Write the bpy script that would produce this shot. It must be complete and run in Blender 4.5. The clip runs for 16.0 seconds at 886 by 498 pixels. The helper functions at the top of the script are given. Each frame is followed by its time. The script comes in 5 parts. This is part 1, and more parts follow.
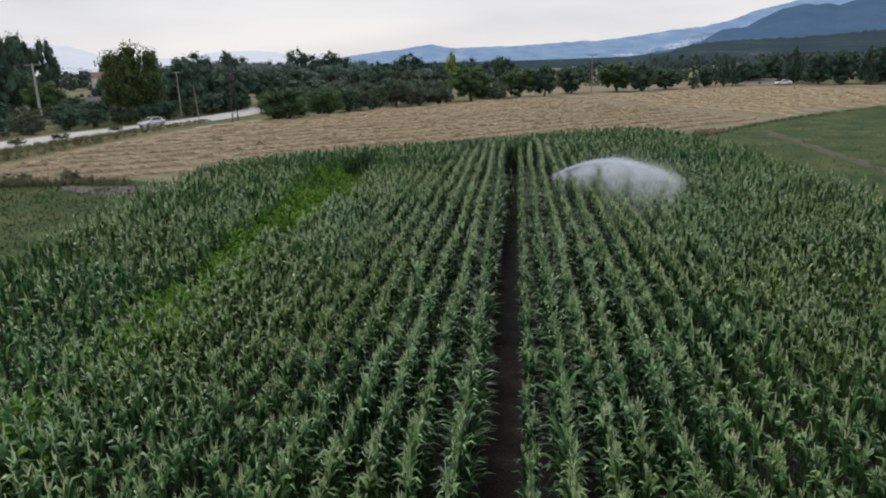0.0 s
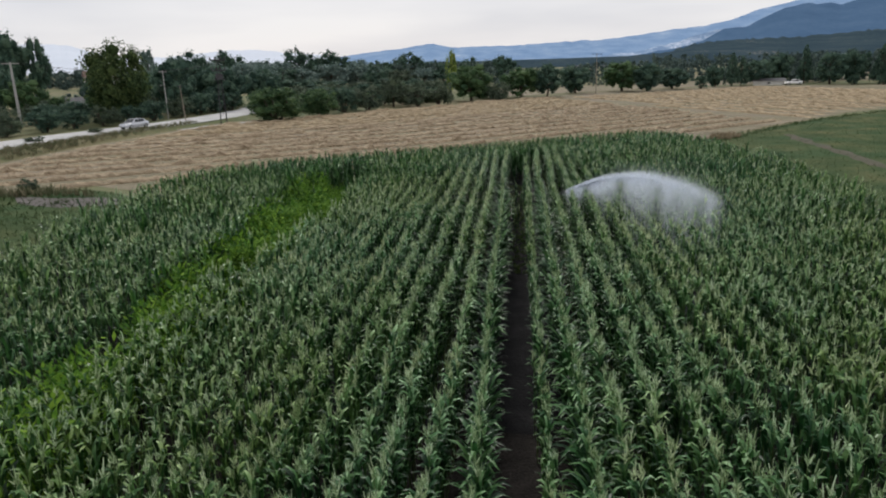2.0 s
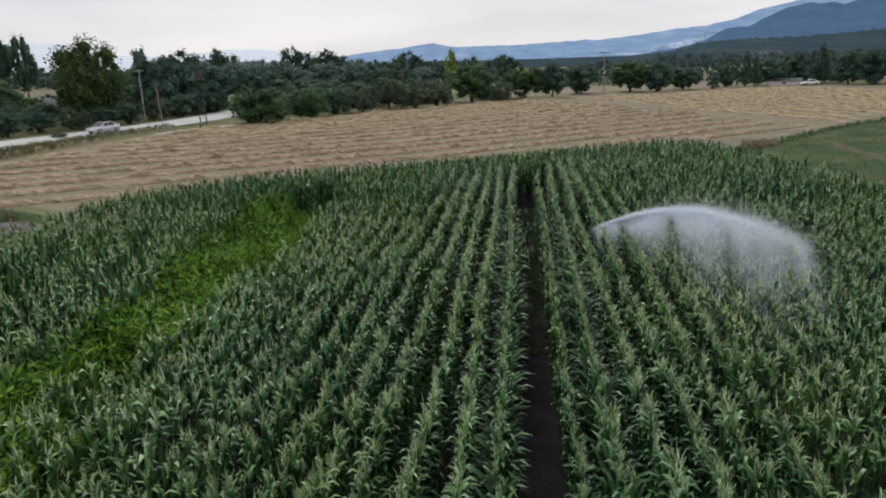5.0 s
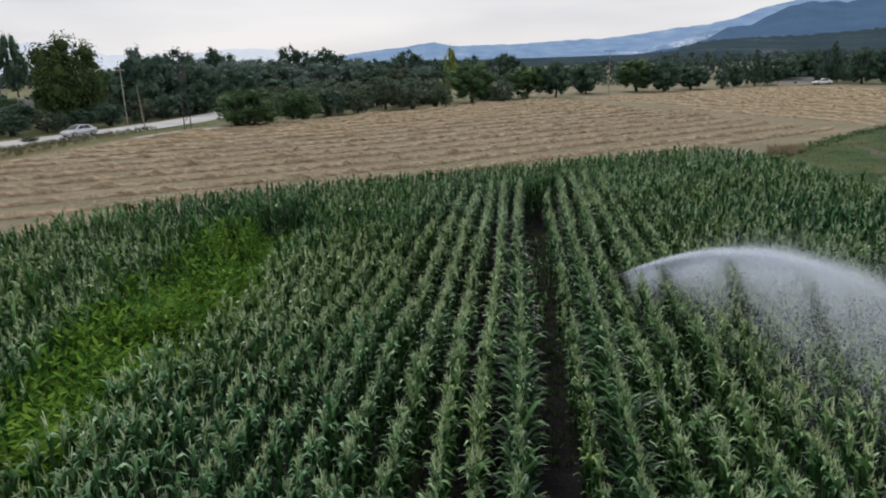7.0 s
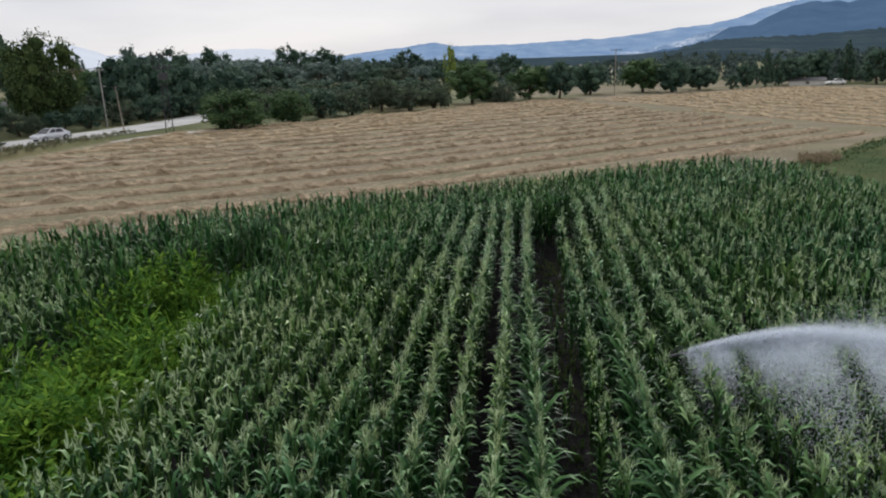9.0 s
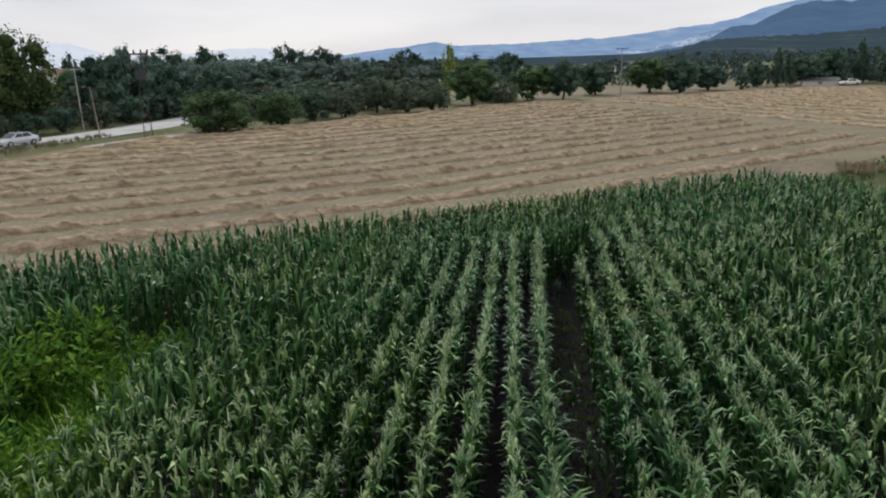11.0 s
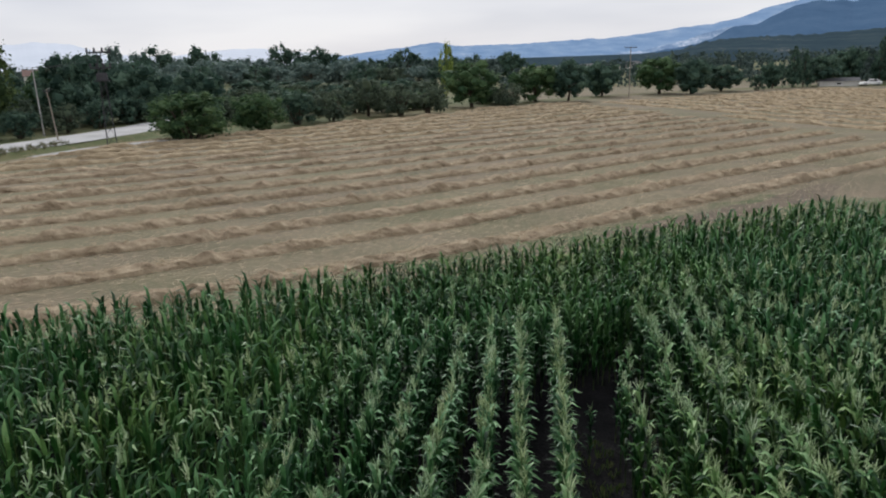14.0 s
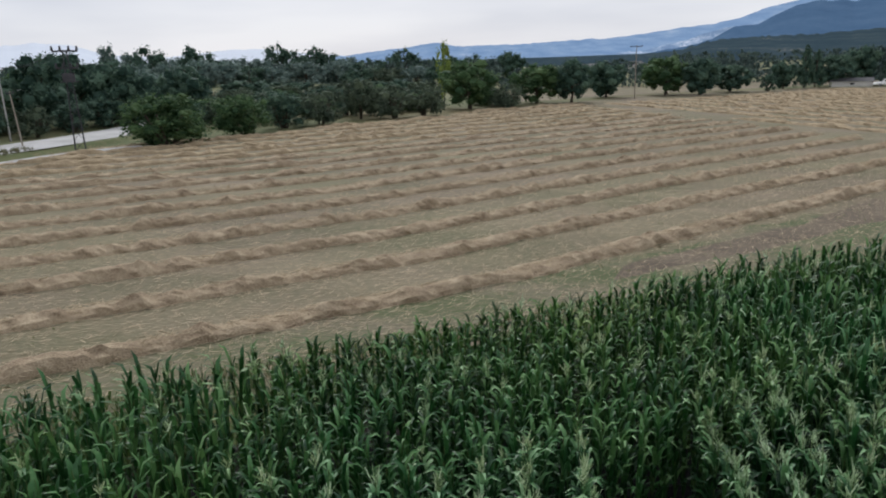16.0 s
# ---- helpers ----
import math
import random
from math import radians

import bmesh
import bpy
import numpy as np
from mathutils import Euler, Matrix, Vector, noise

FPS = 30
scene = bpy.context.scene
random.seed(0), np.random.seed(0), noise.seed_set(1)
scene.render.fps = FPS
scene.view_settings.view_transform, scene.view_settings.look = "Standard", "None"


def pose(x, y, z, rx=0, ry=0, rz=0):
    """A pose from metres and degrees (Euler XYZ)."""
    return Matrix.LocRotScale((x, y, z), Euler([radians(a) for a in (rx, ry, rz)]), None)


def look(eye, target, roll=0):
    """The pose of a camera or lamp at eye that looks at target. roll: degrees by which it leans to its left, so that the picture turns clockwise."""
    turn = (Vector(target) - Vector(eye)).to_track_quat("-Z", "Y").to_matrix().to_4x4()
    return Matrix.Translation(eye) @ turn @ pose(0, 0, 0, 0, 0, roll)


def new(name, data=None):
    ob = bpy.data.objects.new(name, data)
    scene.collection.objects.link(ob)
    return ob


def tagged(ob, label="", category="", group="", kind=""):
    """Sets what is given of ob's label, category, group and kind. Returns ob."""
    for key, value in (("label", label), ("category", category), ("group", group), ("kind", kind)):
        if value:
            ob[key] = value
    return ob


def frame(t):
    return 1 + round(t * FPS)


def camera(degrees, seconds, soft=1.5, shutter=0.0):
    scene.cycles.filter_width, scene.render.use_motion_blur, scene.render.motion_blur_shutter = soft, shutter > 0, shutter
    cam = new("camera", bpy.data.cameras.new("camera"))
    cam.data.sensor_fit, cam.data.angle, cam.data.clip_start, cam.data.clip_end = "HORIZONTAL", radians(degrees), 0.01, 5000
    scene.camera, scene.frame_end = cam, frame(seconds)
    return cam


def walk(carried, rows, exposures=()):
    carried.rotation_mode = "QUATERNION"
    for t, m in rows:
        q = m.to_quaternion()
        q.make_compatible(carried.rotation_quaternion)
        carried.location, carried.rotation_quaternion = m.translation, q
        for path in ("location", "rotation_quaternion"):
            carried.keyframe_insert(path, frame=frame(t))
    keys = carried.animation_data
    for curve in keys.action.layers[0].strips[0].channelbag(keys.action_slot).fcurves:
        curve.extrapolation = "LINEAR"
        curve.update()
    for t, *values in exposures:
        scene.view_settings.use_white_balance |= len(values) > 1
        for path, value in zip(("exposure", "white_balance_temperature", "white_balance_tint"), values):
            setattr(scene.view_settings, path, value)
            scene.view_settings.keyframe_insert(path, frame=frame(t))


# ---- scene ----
cam = camera(65.5, 16.0, soft=2.0)
ROWS = [
    (0.0, 0.096, -0.840, 8.796, 74.78, 1.62, 5.97),
    (0.5, 0.020, 0.628, 8.772, 74.77, 1.62, 5.99),
    (1.0, -0.055, 1.972, 8.747, 74.76, 1.61, 6.00),
    (1.5, -0.134, 3.449, 8.719, 74.75, 1.61, 6.02),
    (2.0, -0.206, 4.805, 8.691, 74.73, 1.59, 6.03),
    (2.5, -0.283, 6.313, 8.655, 74.72, 1.59, 6.04),
    (3.0, -0.365, 7.679, 8.618, 74.74, 1.60, 6.05),
    (3.5, -0.454, 9.179, 8.594, 74.72, 1.58, 6.06),
    (4.0, -0.528, 10.551, 8.561, 74.72, 1.55, 6.08),
    (6.5, -0.890, 17.942, 8.437, 74.65, 1.61, 6.18),
    (7.0, -0.961, 19.359, 8.412, 74.64, 1.59, 6.19),
    (7.5, -1.037, 20.919, 8.368, 74.67, 1.61, 6.21),
    (8.0, -1.103, 22.323, 8.344, 74.65, 1.60, 6.22),
    (8.5, -1.185, 23.871, 8.307, 74.63, 1.59, 6.24),
    (9.0, -1.263, 25.281, 8.267, 74.65, 1.60, 6.26),
    (11.5, -1.557, 32.698, 8.149, 74.62, 1.61, 6.35),
    (12.0, -1.584, 34.042, 8.121, 74.63, 1.63, 6.38),
    (12.5, -1.614, 35.521, 8.089, 74.62, 1.60, 6.39),
    (13.0, -1.641, 36.869, 8.064, 74.62, 1.59, 6.40),
    (13.5, -1.675, 38.349, 8.020, 74.64, 1.63, 6.42),
    (14.0, -1.723, 39.705, 7.992, 74.65, 1.63, 6.43),
    (14.5, -1.764, 41.202, 7.955, 74.66, 1.63, 6.43),
    (15.0, -1.794, 42.579, 7.919, 74.66, 1.65, 6.44),
    (15.5, -1.820, 43.976, 7.874, 74.68, 1.65, 6.44),
    (16.0, -1.838, 45.526, 7.846, 74.68, 1.68, 6.45),
]
walk(cam, [(t, pose(x, y, z, pitch, roll, yaw)) for t, x, y, z, pitch, roll, yaw in ROWS],
     [(0.0, -0.06, 6500, 10), (9.0, -0.06, 6450, 10), (13.0, -0.07, 6370, 10), (16.0, -0.09, 6200, 10)])

# ---- world, sun, exposure ----
SUN_EL, SUN_AZ = radians(38), radians(-12)          # azimuth clockwise from +y
world = bpy.data.worlds.new("overcast_sky")
scene.world = world
world.use_nodes = True
wn, wl = world.node_tree.nodes, world.node_tree.links
wn.clear()
w_out = wn.new("ShaderNodeOutputWorld")
w_bg = wn.new("ShaderNodeBackground")
w_sky = wn.new("ShaderNodeTexSky")
w_sky.sky_type = "NISHITA"
w_sky.sun_disc = False
w_sky.sun_elevation, w_sky.sun_rotation = SUN_EL, SUN_AZ
w_dim = wn.new("ShaderNodeVectorMath"); w_dim.operation = "SCALE"; w_dim.inputs["Scale"].default_value = 0.09
w_co = wn.new("ShaderNodeTexCoord")
w_map = wn.new("ShaderNodeMapping"); w_map.inputs["Scale"].default_value = (1.6, 1.6, 9.0)
w_noise = wn.new("ShaderNodeTexNoise")
w_noise.inputs["Scale"].default_value, w_noise.inputs["Detail"].default_value = 1.5, 4
w_noise.inputs["Roughness"].default_value = 0.45
w_ramp = wn.new("ShaderNodeValToRGB")
w_ramp.color_ramp.elements[0].position, w_ramp.color_ramp.elements[0].color = 0.36, (0.74, 0.745, 0.80, 1)
w_ramp.color_ramp.elements[1].position, w_ramp.color_ramp.elements[1].color = 0.60, (0.900, 0.89, 0.915, 1)
w_mix = wn.new("ShaderNodeMix"); w_mix.data_type = "RGBA"; w_mix.inputs["Factor"].default_value = 0.9
wl.new(w_co.outputs["Generated"], w_map.inputs["Vector"])
wl.new(w_map.outputs["Vector"], w_noise.inputs["Vector"])
wl.new(w_noise.outputs["Fac"], w_ramp.inputs["Fac"])
wl.new(w_sky.outputs["Color"], w_dim.inputs[0])
wl.new(w_dim.outputs["Vector"], w_mix.inputs["A"])
wl.new(w_ramp.outputs["Color"], w_mix.inputs["B"])
wl.new(w_mix.outputs["Result"], w_bg.inputs["Color"])
wl.new(w_bg.outputs["Background"], w_out.inputs["Surface"])
w_bg.inputs["Strength"].default_value = 1.0
sun_data = bpy.data.lights.new("sun", "SUN")
sun_data.energy, sun_data.angle, sun_data.color = 1.9, radians(20), (1.0, 0.96, 0.9)
sun = new("sun", sun_data)
sun.matrix_world = look((math.sin(SUN_AZ) * math.cos(SUN_EL) * 50, math.cos(SUN_AZ) * math.cos(SUN_EL) * 50, math.sin(SUN_EL) * 50), (0, 0, 0))


# ---- materials ----
def material(name, colours, scale=2.0, fine=40.0, rough=0.8, bump=0.3, bump_dist=0.02, island=0.0, spec=0.3, metal=0.0,
             through_light=0.0, haze_glow=None, stretch=(1, 1, 1), turn=0.0, spread=(0.3, 0.7), fine_mix=0.35, patch=None):
    """Noise at two scales over a ramp of colours; island: how far single pieces differ in brightness;
    patch: two tints and the scale of the drifts in which they alternate."""
    m = bpy.data.materials.new(name)
    m.use_nodes = True
    n, l = m.node_tree.nodes, m.node_tree.links
    b = n["Principled BSDF"]
    co, mp = n.new("ShaderNodeTexCoord"), n.new("ShaderNodeMapping")
    mp.inputs["Scale"].default_value = stretch
    mp.inputs["Rotation"].default_value = (0, 0, turn)
    l.new(co.outputs["Object"], mp.inputs["Vector"])
    big, small = n.new("ShaderNodeTexNoise"), n.new("ShaderNodeTexNoise")
    big.inputs["Scale"].default_value, small.inputs["Scale"].default_value = scale, fine
    big.inputs["Detail"].default_value, small.inputs["Detail"].default_value = 5, 3
    mix = n.new("ShaderNodeMix")
    mix.inputs["Factor"].default_value = fine_mix
    for o in (big, small):
        l.new(mp.outputs["Vector"], o.inputs["Vector"])
    l.new(big.outputs["Fac"], mix.inputs["A"])
    l.new(small.outputs["Fac"], mix.inputs["B"])
    ramp = n.new("ShaderNodeValToRGB")
    e = ramp.color_ramp.elements
    lo, hi = spread
    for i, c in enumerate(colours):
        p = lo + (hi - lo) * i / max(1, len(colours) - 1)
        el = e[i] if i < 2 else e.new(p)
        el.position = p
        el.color = (*c, 1)
    if len(colours) == 1:
        e[1].color = (*colours[0], 1)
    value = mix.outputs["Result"]
    if island:
        geo, info = n.new("ShaderNodeNewGeometry"), n.new("ShaderNodeObjectInfo")
        add, fract = n.new("ShaderNodeMath"), n.new("ShaderNodeMath")
        fract.operation = "FRACT"
        l.new(geo.outputs["Random Per Island"], add.inputs[0])
        l.new(info.outputs["Random"], add.inputs[1])
        l.new(add.outputs["Value"], fract.inputs[0])
        scl, off = n.new("ShaderNodeMath"), n.new("ShaderNodeMath")
        scl.operation, off.operation = "MULTIPLY_ADD", "ADD"
        scl.inputs[1].default_value, scl.inputs[2].default_value = island, -island / 2
        l.new(fract.outputs["Value"], scl.inputs[0])
        l.new(scl.outputs["Value"], off.inputs[0])
        l.new(value, off.inputs[1])
        value = off.outputs["Value"]
    l.new(value, ramp.inputs["Fac"])
    colour = ramp.outputs["Color"]
    if patch:
        drift, drift_ramp, tint = n.new("ShaderNodeTexNoise"), n.new("ShaderNodeValToRGB"), n.new("ShaderNodeMix")
        drift.inputs["Scale"].default_value, drift.inputs["Detail"].default_value = patch[2], 3
        l.new(co.outputs["Object"], drift.inputs["Vector"])
        l.new(drift.outputs["Fac"], drift_ramp.inputs["Fac"])
        for el, p, c in zip(drift_ramp.color_ramp.elements, (0.36, 0.64), patch[:2]):
            el.position, el.color = p, (*c, 1)
        tint.data_type, tint.blend_type = "RGBA", "MULTIPLY"
        tint.inputs["Factor"].default_value = 1.0
        l.new(colour, tint.inputs["A"])
        l.new(drift_ramp.outputs["Color"], tint.inputs["B"])
        colour = tint.outputs["Result"]
    l.new(colour, b.inputs["Base Color"])
    b.inputs["Roughness"].default_value, b.inputs["Metallic"].default_value = rough, metal
    b.inputs["Specular IOR Level"].default_value = spec
    if bump:
        bp = n.new("ShaderNodeBump")
        bp.inputs["Strength"].default_value, bp.inputs["Distance"].default_value = bump, bump_dist
        l.new(small.outputs["Fac"], bp.inputs["Height"])
        l.new(bp.outputs["Normal"], b.inputs["Normal"])
    if through_light:
        tr, ms = n.new("ShaderNodeBsdfTranslucent"), n.new("ShaderNodeMixShader")
        ms.inputs["Fac"].default_value = through_light
        l.new(colour, tr.inputs["Color"])
        l.new(b.outputs["BSDF"], ms.inputs[1])
        l.new(tr.outputs["BSDF"], ms.inputs[2])
        l.new(ms.outputs["Shader"], n["Material Output"].inputs["Surface"])
    # emission that stands in for hazy air in front of far hills
    if haze_glow:
        b.inputs["Emission Color"].default_value = (*haze_glow[0], 1)
        b.inputs["Emission Strength"].default_value = haze_glow[1]
    return m


CORN_DRIFT = ((0.84, 1.0, 0.96), (1.06, 1.0, 0.64), 0.16)
# tops and tassels are pale anyway; lower leaves darkened further for row shade
M_SHADECORN = material("corn_leaf", [(0.006, 0.031, 0.009), (0.014, 0.059, 0.019), (0.032, 0.108, 0.032), (0.111, 0.223, 0.084)],
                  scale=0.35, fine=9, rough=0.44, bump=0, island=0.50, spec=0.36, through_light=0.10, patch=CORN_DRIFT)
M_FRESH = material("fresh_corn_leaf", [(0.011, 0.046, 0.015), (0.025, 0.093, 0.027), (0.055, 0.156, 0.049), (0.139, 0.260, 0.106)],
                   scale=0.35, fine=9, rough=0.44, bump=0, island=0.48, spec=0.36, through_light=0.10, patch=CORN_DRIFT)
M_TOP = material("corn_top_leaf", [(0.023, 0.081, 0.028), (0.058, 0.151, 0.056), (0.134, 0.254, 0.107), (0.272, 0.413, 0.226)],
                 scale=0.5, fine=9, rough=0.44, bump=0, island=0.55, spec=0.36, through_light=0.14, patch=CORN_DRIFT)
M_STALK = material("corn_stalk", [(0.06, 0.11, 0.03), (0.11, 0.15, 0.05)], scale=3, rough=0.6, bump=0, island=0.3)
M_TASSEL = material("corn_tassel", [(0.179, 0.257, 0.117), (0.337, 0.427, 0.228), (0.572, 0.655, 0.434)], scale=0.6, fine=12, rough=0.8, bump=0, island=0.5, patch=((0.92, 1.0, 1.0), (1.0, 0.99, 0.90), 0.35))
M_WEED = material("weed_leaf", [(0.034, 0.105, 0.015), (0.088, 0.20, 0.022), (0.20, 0.34, 0.04)], scale=0.8, fine=8, rough=0.8, spec=0.1, bump=0, island=0.4, through_light=0.25)
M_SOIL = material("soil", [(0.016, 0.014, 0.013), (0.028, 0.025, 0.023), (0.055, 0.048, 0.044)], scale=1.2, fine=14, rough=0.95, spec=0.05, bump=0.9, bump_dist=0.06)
M_DARKSOIL = material("darker_soil", [(0.011, 0.011, 0.012), (0.019, 0.019, 0.020), (0.034, 0.033, 0.034)], scale=1.2, fine=14, rough=0.85, spec=0.03, bump=0.9, bump_dist=0.06)
M_GROUND = material("dry_pasture", [(0.07, 0.09, 0.035), (0.17, 0.15, 0.075), (0.10, 0.125, 0.05), (0.26, 0.21, 0.12)], scale=0.02, fine=1.2, rough=0.95, bump=0.5, bump_dist=0.1, fine_mix=0.2)
M_BARE = material("bare_earth", [(0.075, 0.068, 0.062), (0.11, 0.10, 0.093), (0.15, 0.14, 0.13)], scale=0.5, fine=6, rough=0.95, bump=0.5, bump_dist=0.05)
M_GRASS = material("green_grass", [(0.026, 0.048, 0.018), (0.044, 0.072, 0.028), (0.068, 0.094, 0.041), (0.125, 0.122, 0.070)], scale=0.30, fine=3.0, rough=0.95, spec=0.1, bump=0.8, bump_dist=0.15, patch=((0.62, 0.84, 0.72), (1.22, 1.04, 0.95), 0.17))
M_BLADE = material("grass_blade", [(0.035, 0.085, 0.018), (0.075, 0.14, 0.035), (0.15, 0.18, 0.06)], scale=0.15, fine=4, rough=0.6, bump=0, island=0.4, through_light=0.2)
M_MEADOW = material("meadow_blade", [(0.030, 0.058, 0.020), (0.056, 0.090, 0.034), (0.100, 0.122, 0.055)], scale=0.15, fine=4, rough=0.8, spec=0.1, bump=0, island=0.3, through_light=0.25)
M_PALEDRY = material("pale_dry_grass", [(0.20, 0.19, 0.10), (0.30, 0.27, 0.16), (0.40, 0.35, 0.23)], scale=0.5, fine=6, rough=0.9, bump=0, island=0.4, through_light=0.3)
M_REGROWTH = material("regrowth_blade", [(0.14, 0.19, 0.08), (0.20, 0.24, 0.11), (0.27, 0.28, 0.15)], scale=0.15, fine=4, rough=0.7, bump=0, island=0.4, through_light=0.2)
M_VERGE = material("verge_weeds", [(0.075, 0.095, 0.045), (0.14, 0.14, 0.080), (0.23, 0.205, 0.13)], scale=0.5, fine=6, rough=0.9, bump=0, island=0.5, through_light=0.25)
M_STUBBLE = material("stubble", [(0.113, 0.110, 0.065), (0.171, 0.146, 0.099), (0.214, 0.177, 0.125), (0.272, 0.226, 0.160)], scale=0.16, fine=5.5, rough=0.95, bump=0.6, bump_dist=0.06, spread=(0.34, 0.66), stretch=(0.45, 1.4, 1), turn=radians(-40), fine_mix=0.45, patch=((1.02, 1.0, 0.99), (0.92, 1.0, 0.86), 0.09))
M_MARGIN = material("green_stubble", [(0.066, 0.098, 0.036), (0.104, 0.120, 0.056), (0.150, 0.142, 0.086), (0.190, 0.165, 0.114)], scale=0.3, fine=5.5, rough=0.95, bump=0.6, bump_dist=0.06, spread=(0.34, 0.64), stretch=(0.45, 1.4, 1), turn=radians(-40), fine_mix=0.45)
M_STRAW = material("cut_straw", [(0.170, 0.120, 0.076), (0.299, 0.230, 0.151), (0.412, 0.328, 0.221), (0.536, 0.437, 0.302)], scale=1.6, fine=22, rough=0.95, bump=1.0, bump_dist=0.05, spread=(0.34, 0.66), fine_mix=0.5)
M_STRAND = material("straw_strand", [(0.309, 0.250, 0.158), (0.443, 0.359, 0.237), (0.577, 0.474, 0.326)], scale=0.7, fine=9, rough=0.9, bump=0, island=0.4)
M_GOLD = material("golden_straw", [(0.209, 0.158, 0.096), (0.357, 0.280, 0.177), (0.491, 0.393, 0.256)], scale=1.2, fine=14, rough=0.95, bump=1.0, bump_dist=0.05, spread=(0.32, 0.64), fine_mix=0.5)
M_ROAD = material("gravel_road", [(0.34, 0.34, 0.335), (0.45, 0.45, 0.445), (0.55, 0.55, 0.545)], scale=0.3, fine=7, rough=0.95, bump=0.5, bump_dist=0.03)
M_TRACK = material("worn_track", [(0.046, 0.064, 0.030), (0.070, 0.068, 0.042), (0.094, 0.074, 0.054)], scale=0.4, fine=5, rough=0.95, bump=0.5, bump_dist=0.05)
M_BROWN = material("brown_margin", [(0.085, 0.068, 0.048), (0.135, 0.108, 0.078), (0.190, 0.155, 0.112)], scale=0.5, fine=6, rough=0.95, bump=0.7, bump_dist=0.06, stretch=(0.4, 1.4, 1), turn=radians(-40))
M_BROWNWEED = material("brown_dry_weed", [(0.17, 0.135, 0.085), (0.25, 0.20, 0.13), (0.33, 0.27, 0.185)], scale=0.6, fine=6, rough=0.9, bump=0, island=0.5, through_light=0.3)
M_BARK = material("bark", [(0.05, 0.04, 0.03), (0.10, 0.08, 0.06)], scale=2, fine=12, rough=0.95, bump=0.8, bump_dist=0.05)
# willow is grey-green itself; haze is painted into it and dark as well
LEAF = {}
for nm, cols in {"walnut": [(0.038, 0.066, 0.027), (0.074, 0.114, 0.041), (0.120, 0.162, 0.057)],
                 "dark": [(0.039, 0.077, 0.058), (0.074, 0.130, 0.093), (0.121, 0.190, 0.130)],
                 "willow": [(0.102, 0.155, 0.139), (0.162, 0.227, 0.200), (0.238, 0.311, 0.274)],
                 "green": [(0.041, 0.086, 0.040), (0.074, 0.135, 0.057), (0.118, 0.186, 0.078)],
                 "olive": [(0.056, 0.082, 0.056), (0.093, 0.126, 0.084), (0.143, 0.184, 0.117)],
                 "poplar": [(0.137, 0.205, 0.046), (0.232, 0.300, 0.069), (0.328, 0.383, 0.106)]}.items():
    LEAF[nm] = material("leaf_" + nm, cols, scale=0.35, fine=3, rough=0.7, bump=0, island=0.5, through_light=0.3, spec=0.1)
# leaf colour blued and lightened to paint haze over the far woods
M_FARWOOD = material("hazy_far_wood_leaf", [(0.033, 0.057, 0.053), (0.057, 0.091, 0.080), (0.092, 0.133, 0.112)], scale=0.05, fine=0.5, rough=0.8, bump=0, island=0.5)
M_CONCRETE = material("concrete_pole", [(0.32, 0.31, 0.30), (0.44, 0.43, 0.41)], scale=1, fine=20, rough=0.85, bump=0.2)
M_WOODPOLE = material("weathered_pole", [(0.22, 0.19, 0.15), (0.34, 0.30, 0.25)], scale=1, fine=20, rough=0.9, bump=0.3, stretch=(4, 4, 0.4))
M_STEEL = material("dark_steel", [(0.05, 0.05, 0.055), (0.09, 0.09, 0.10)], scale=2, fine=20, rough=0.6, bump=0.1, metal=0.6)
M_PAINT = material("silver_paint", [(0.55, 0.57, 0.60), (0.60, 0.62, 0.65)], scale=1, fine=60, rough=0.25, bump=0, metal=0.5, spec=0.5)
M_WHITE = material("white_paint", [(0.72, 0.72, 0.71), (0.80, 0.80, 0.79)], scale=1, fine=20, rough=0.5, bump=0)
M_TYRE = material("rubber", [(0.02, 0.02, 0.02), (0.035, 0.035, 0.035)], scale=4, rough=0.8, bump=0)
M_DARKGLASS = material("car_glass", [(0.02, 0.025, 0.03), (0.03, 0.035, 0.04)], scale=1, rough=0.08, bump=0, spec=0.6)
M_LAMP = material("lamp_lens", [(0.7, 0.7, 0.68), (0.8, 0.8, 0.78)], scale=2, rough=0.2, bump=0)
M_PLASTER = material("pale_plaster", [(0.55, 0.53, 0.49), (0.70, 0.68, 0.64)], scale=0.6, fine=8, rough=0.9, bump=0.2)
M_ROOFTILE = material("roof_tile", [(0.14, 0.09, 0.08), (0.22, 0.14, 0.12)], scale=0.8, fine=9, rough=0.9, bump=0.4)
M_ROOFGREY = material("grey_roof", [(0.07, 0.07, 0.075), (0.12, 0.12, 0.125)], scale=0.5, fine=8, rough=0.7, bump=0.2)
M_PIPE = material("galvanised_pipe", [(0.35, 0.36, 0.37), (0.5, 0.51, 0.52)], scale=3, fine=30, rough=0.4, bump=0.1, metal=0.8)
M_WIRE = material("wire", [(0.06, 0.06, 0.065), (0.09, 0.09, 0.09)], scale=1, rough=0.6, bump=0)


# distance haze is put into the hills' blue colours and their emission
def hazy_hill_material(name, colours, haze_glow, scale, spread=(0.35, 0.62), stretch=(1, 1, 1)):
    return material(name, colours, scale=scale, fine=scale * 9, rough=1.0, bump=0, haze_glow=haze_glow, spread=spread, spec=0.0, stretch=stretch)


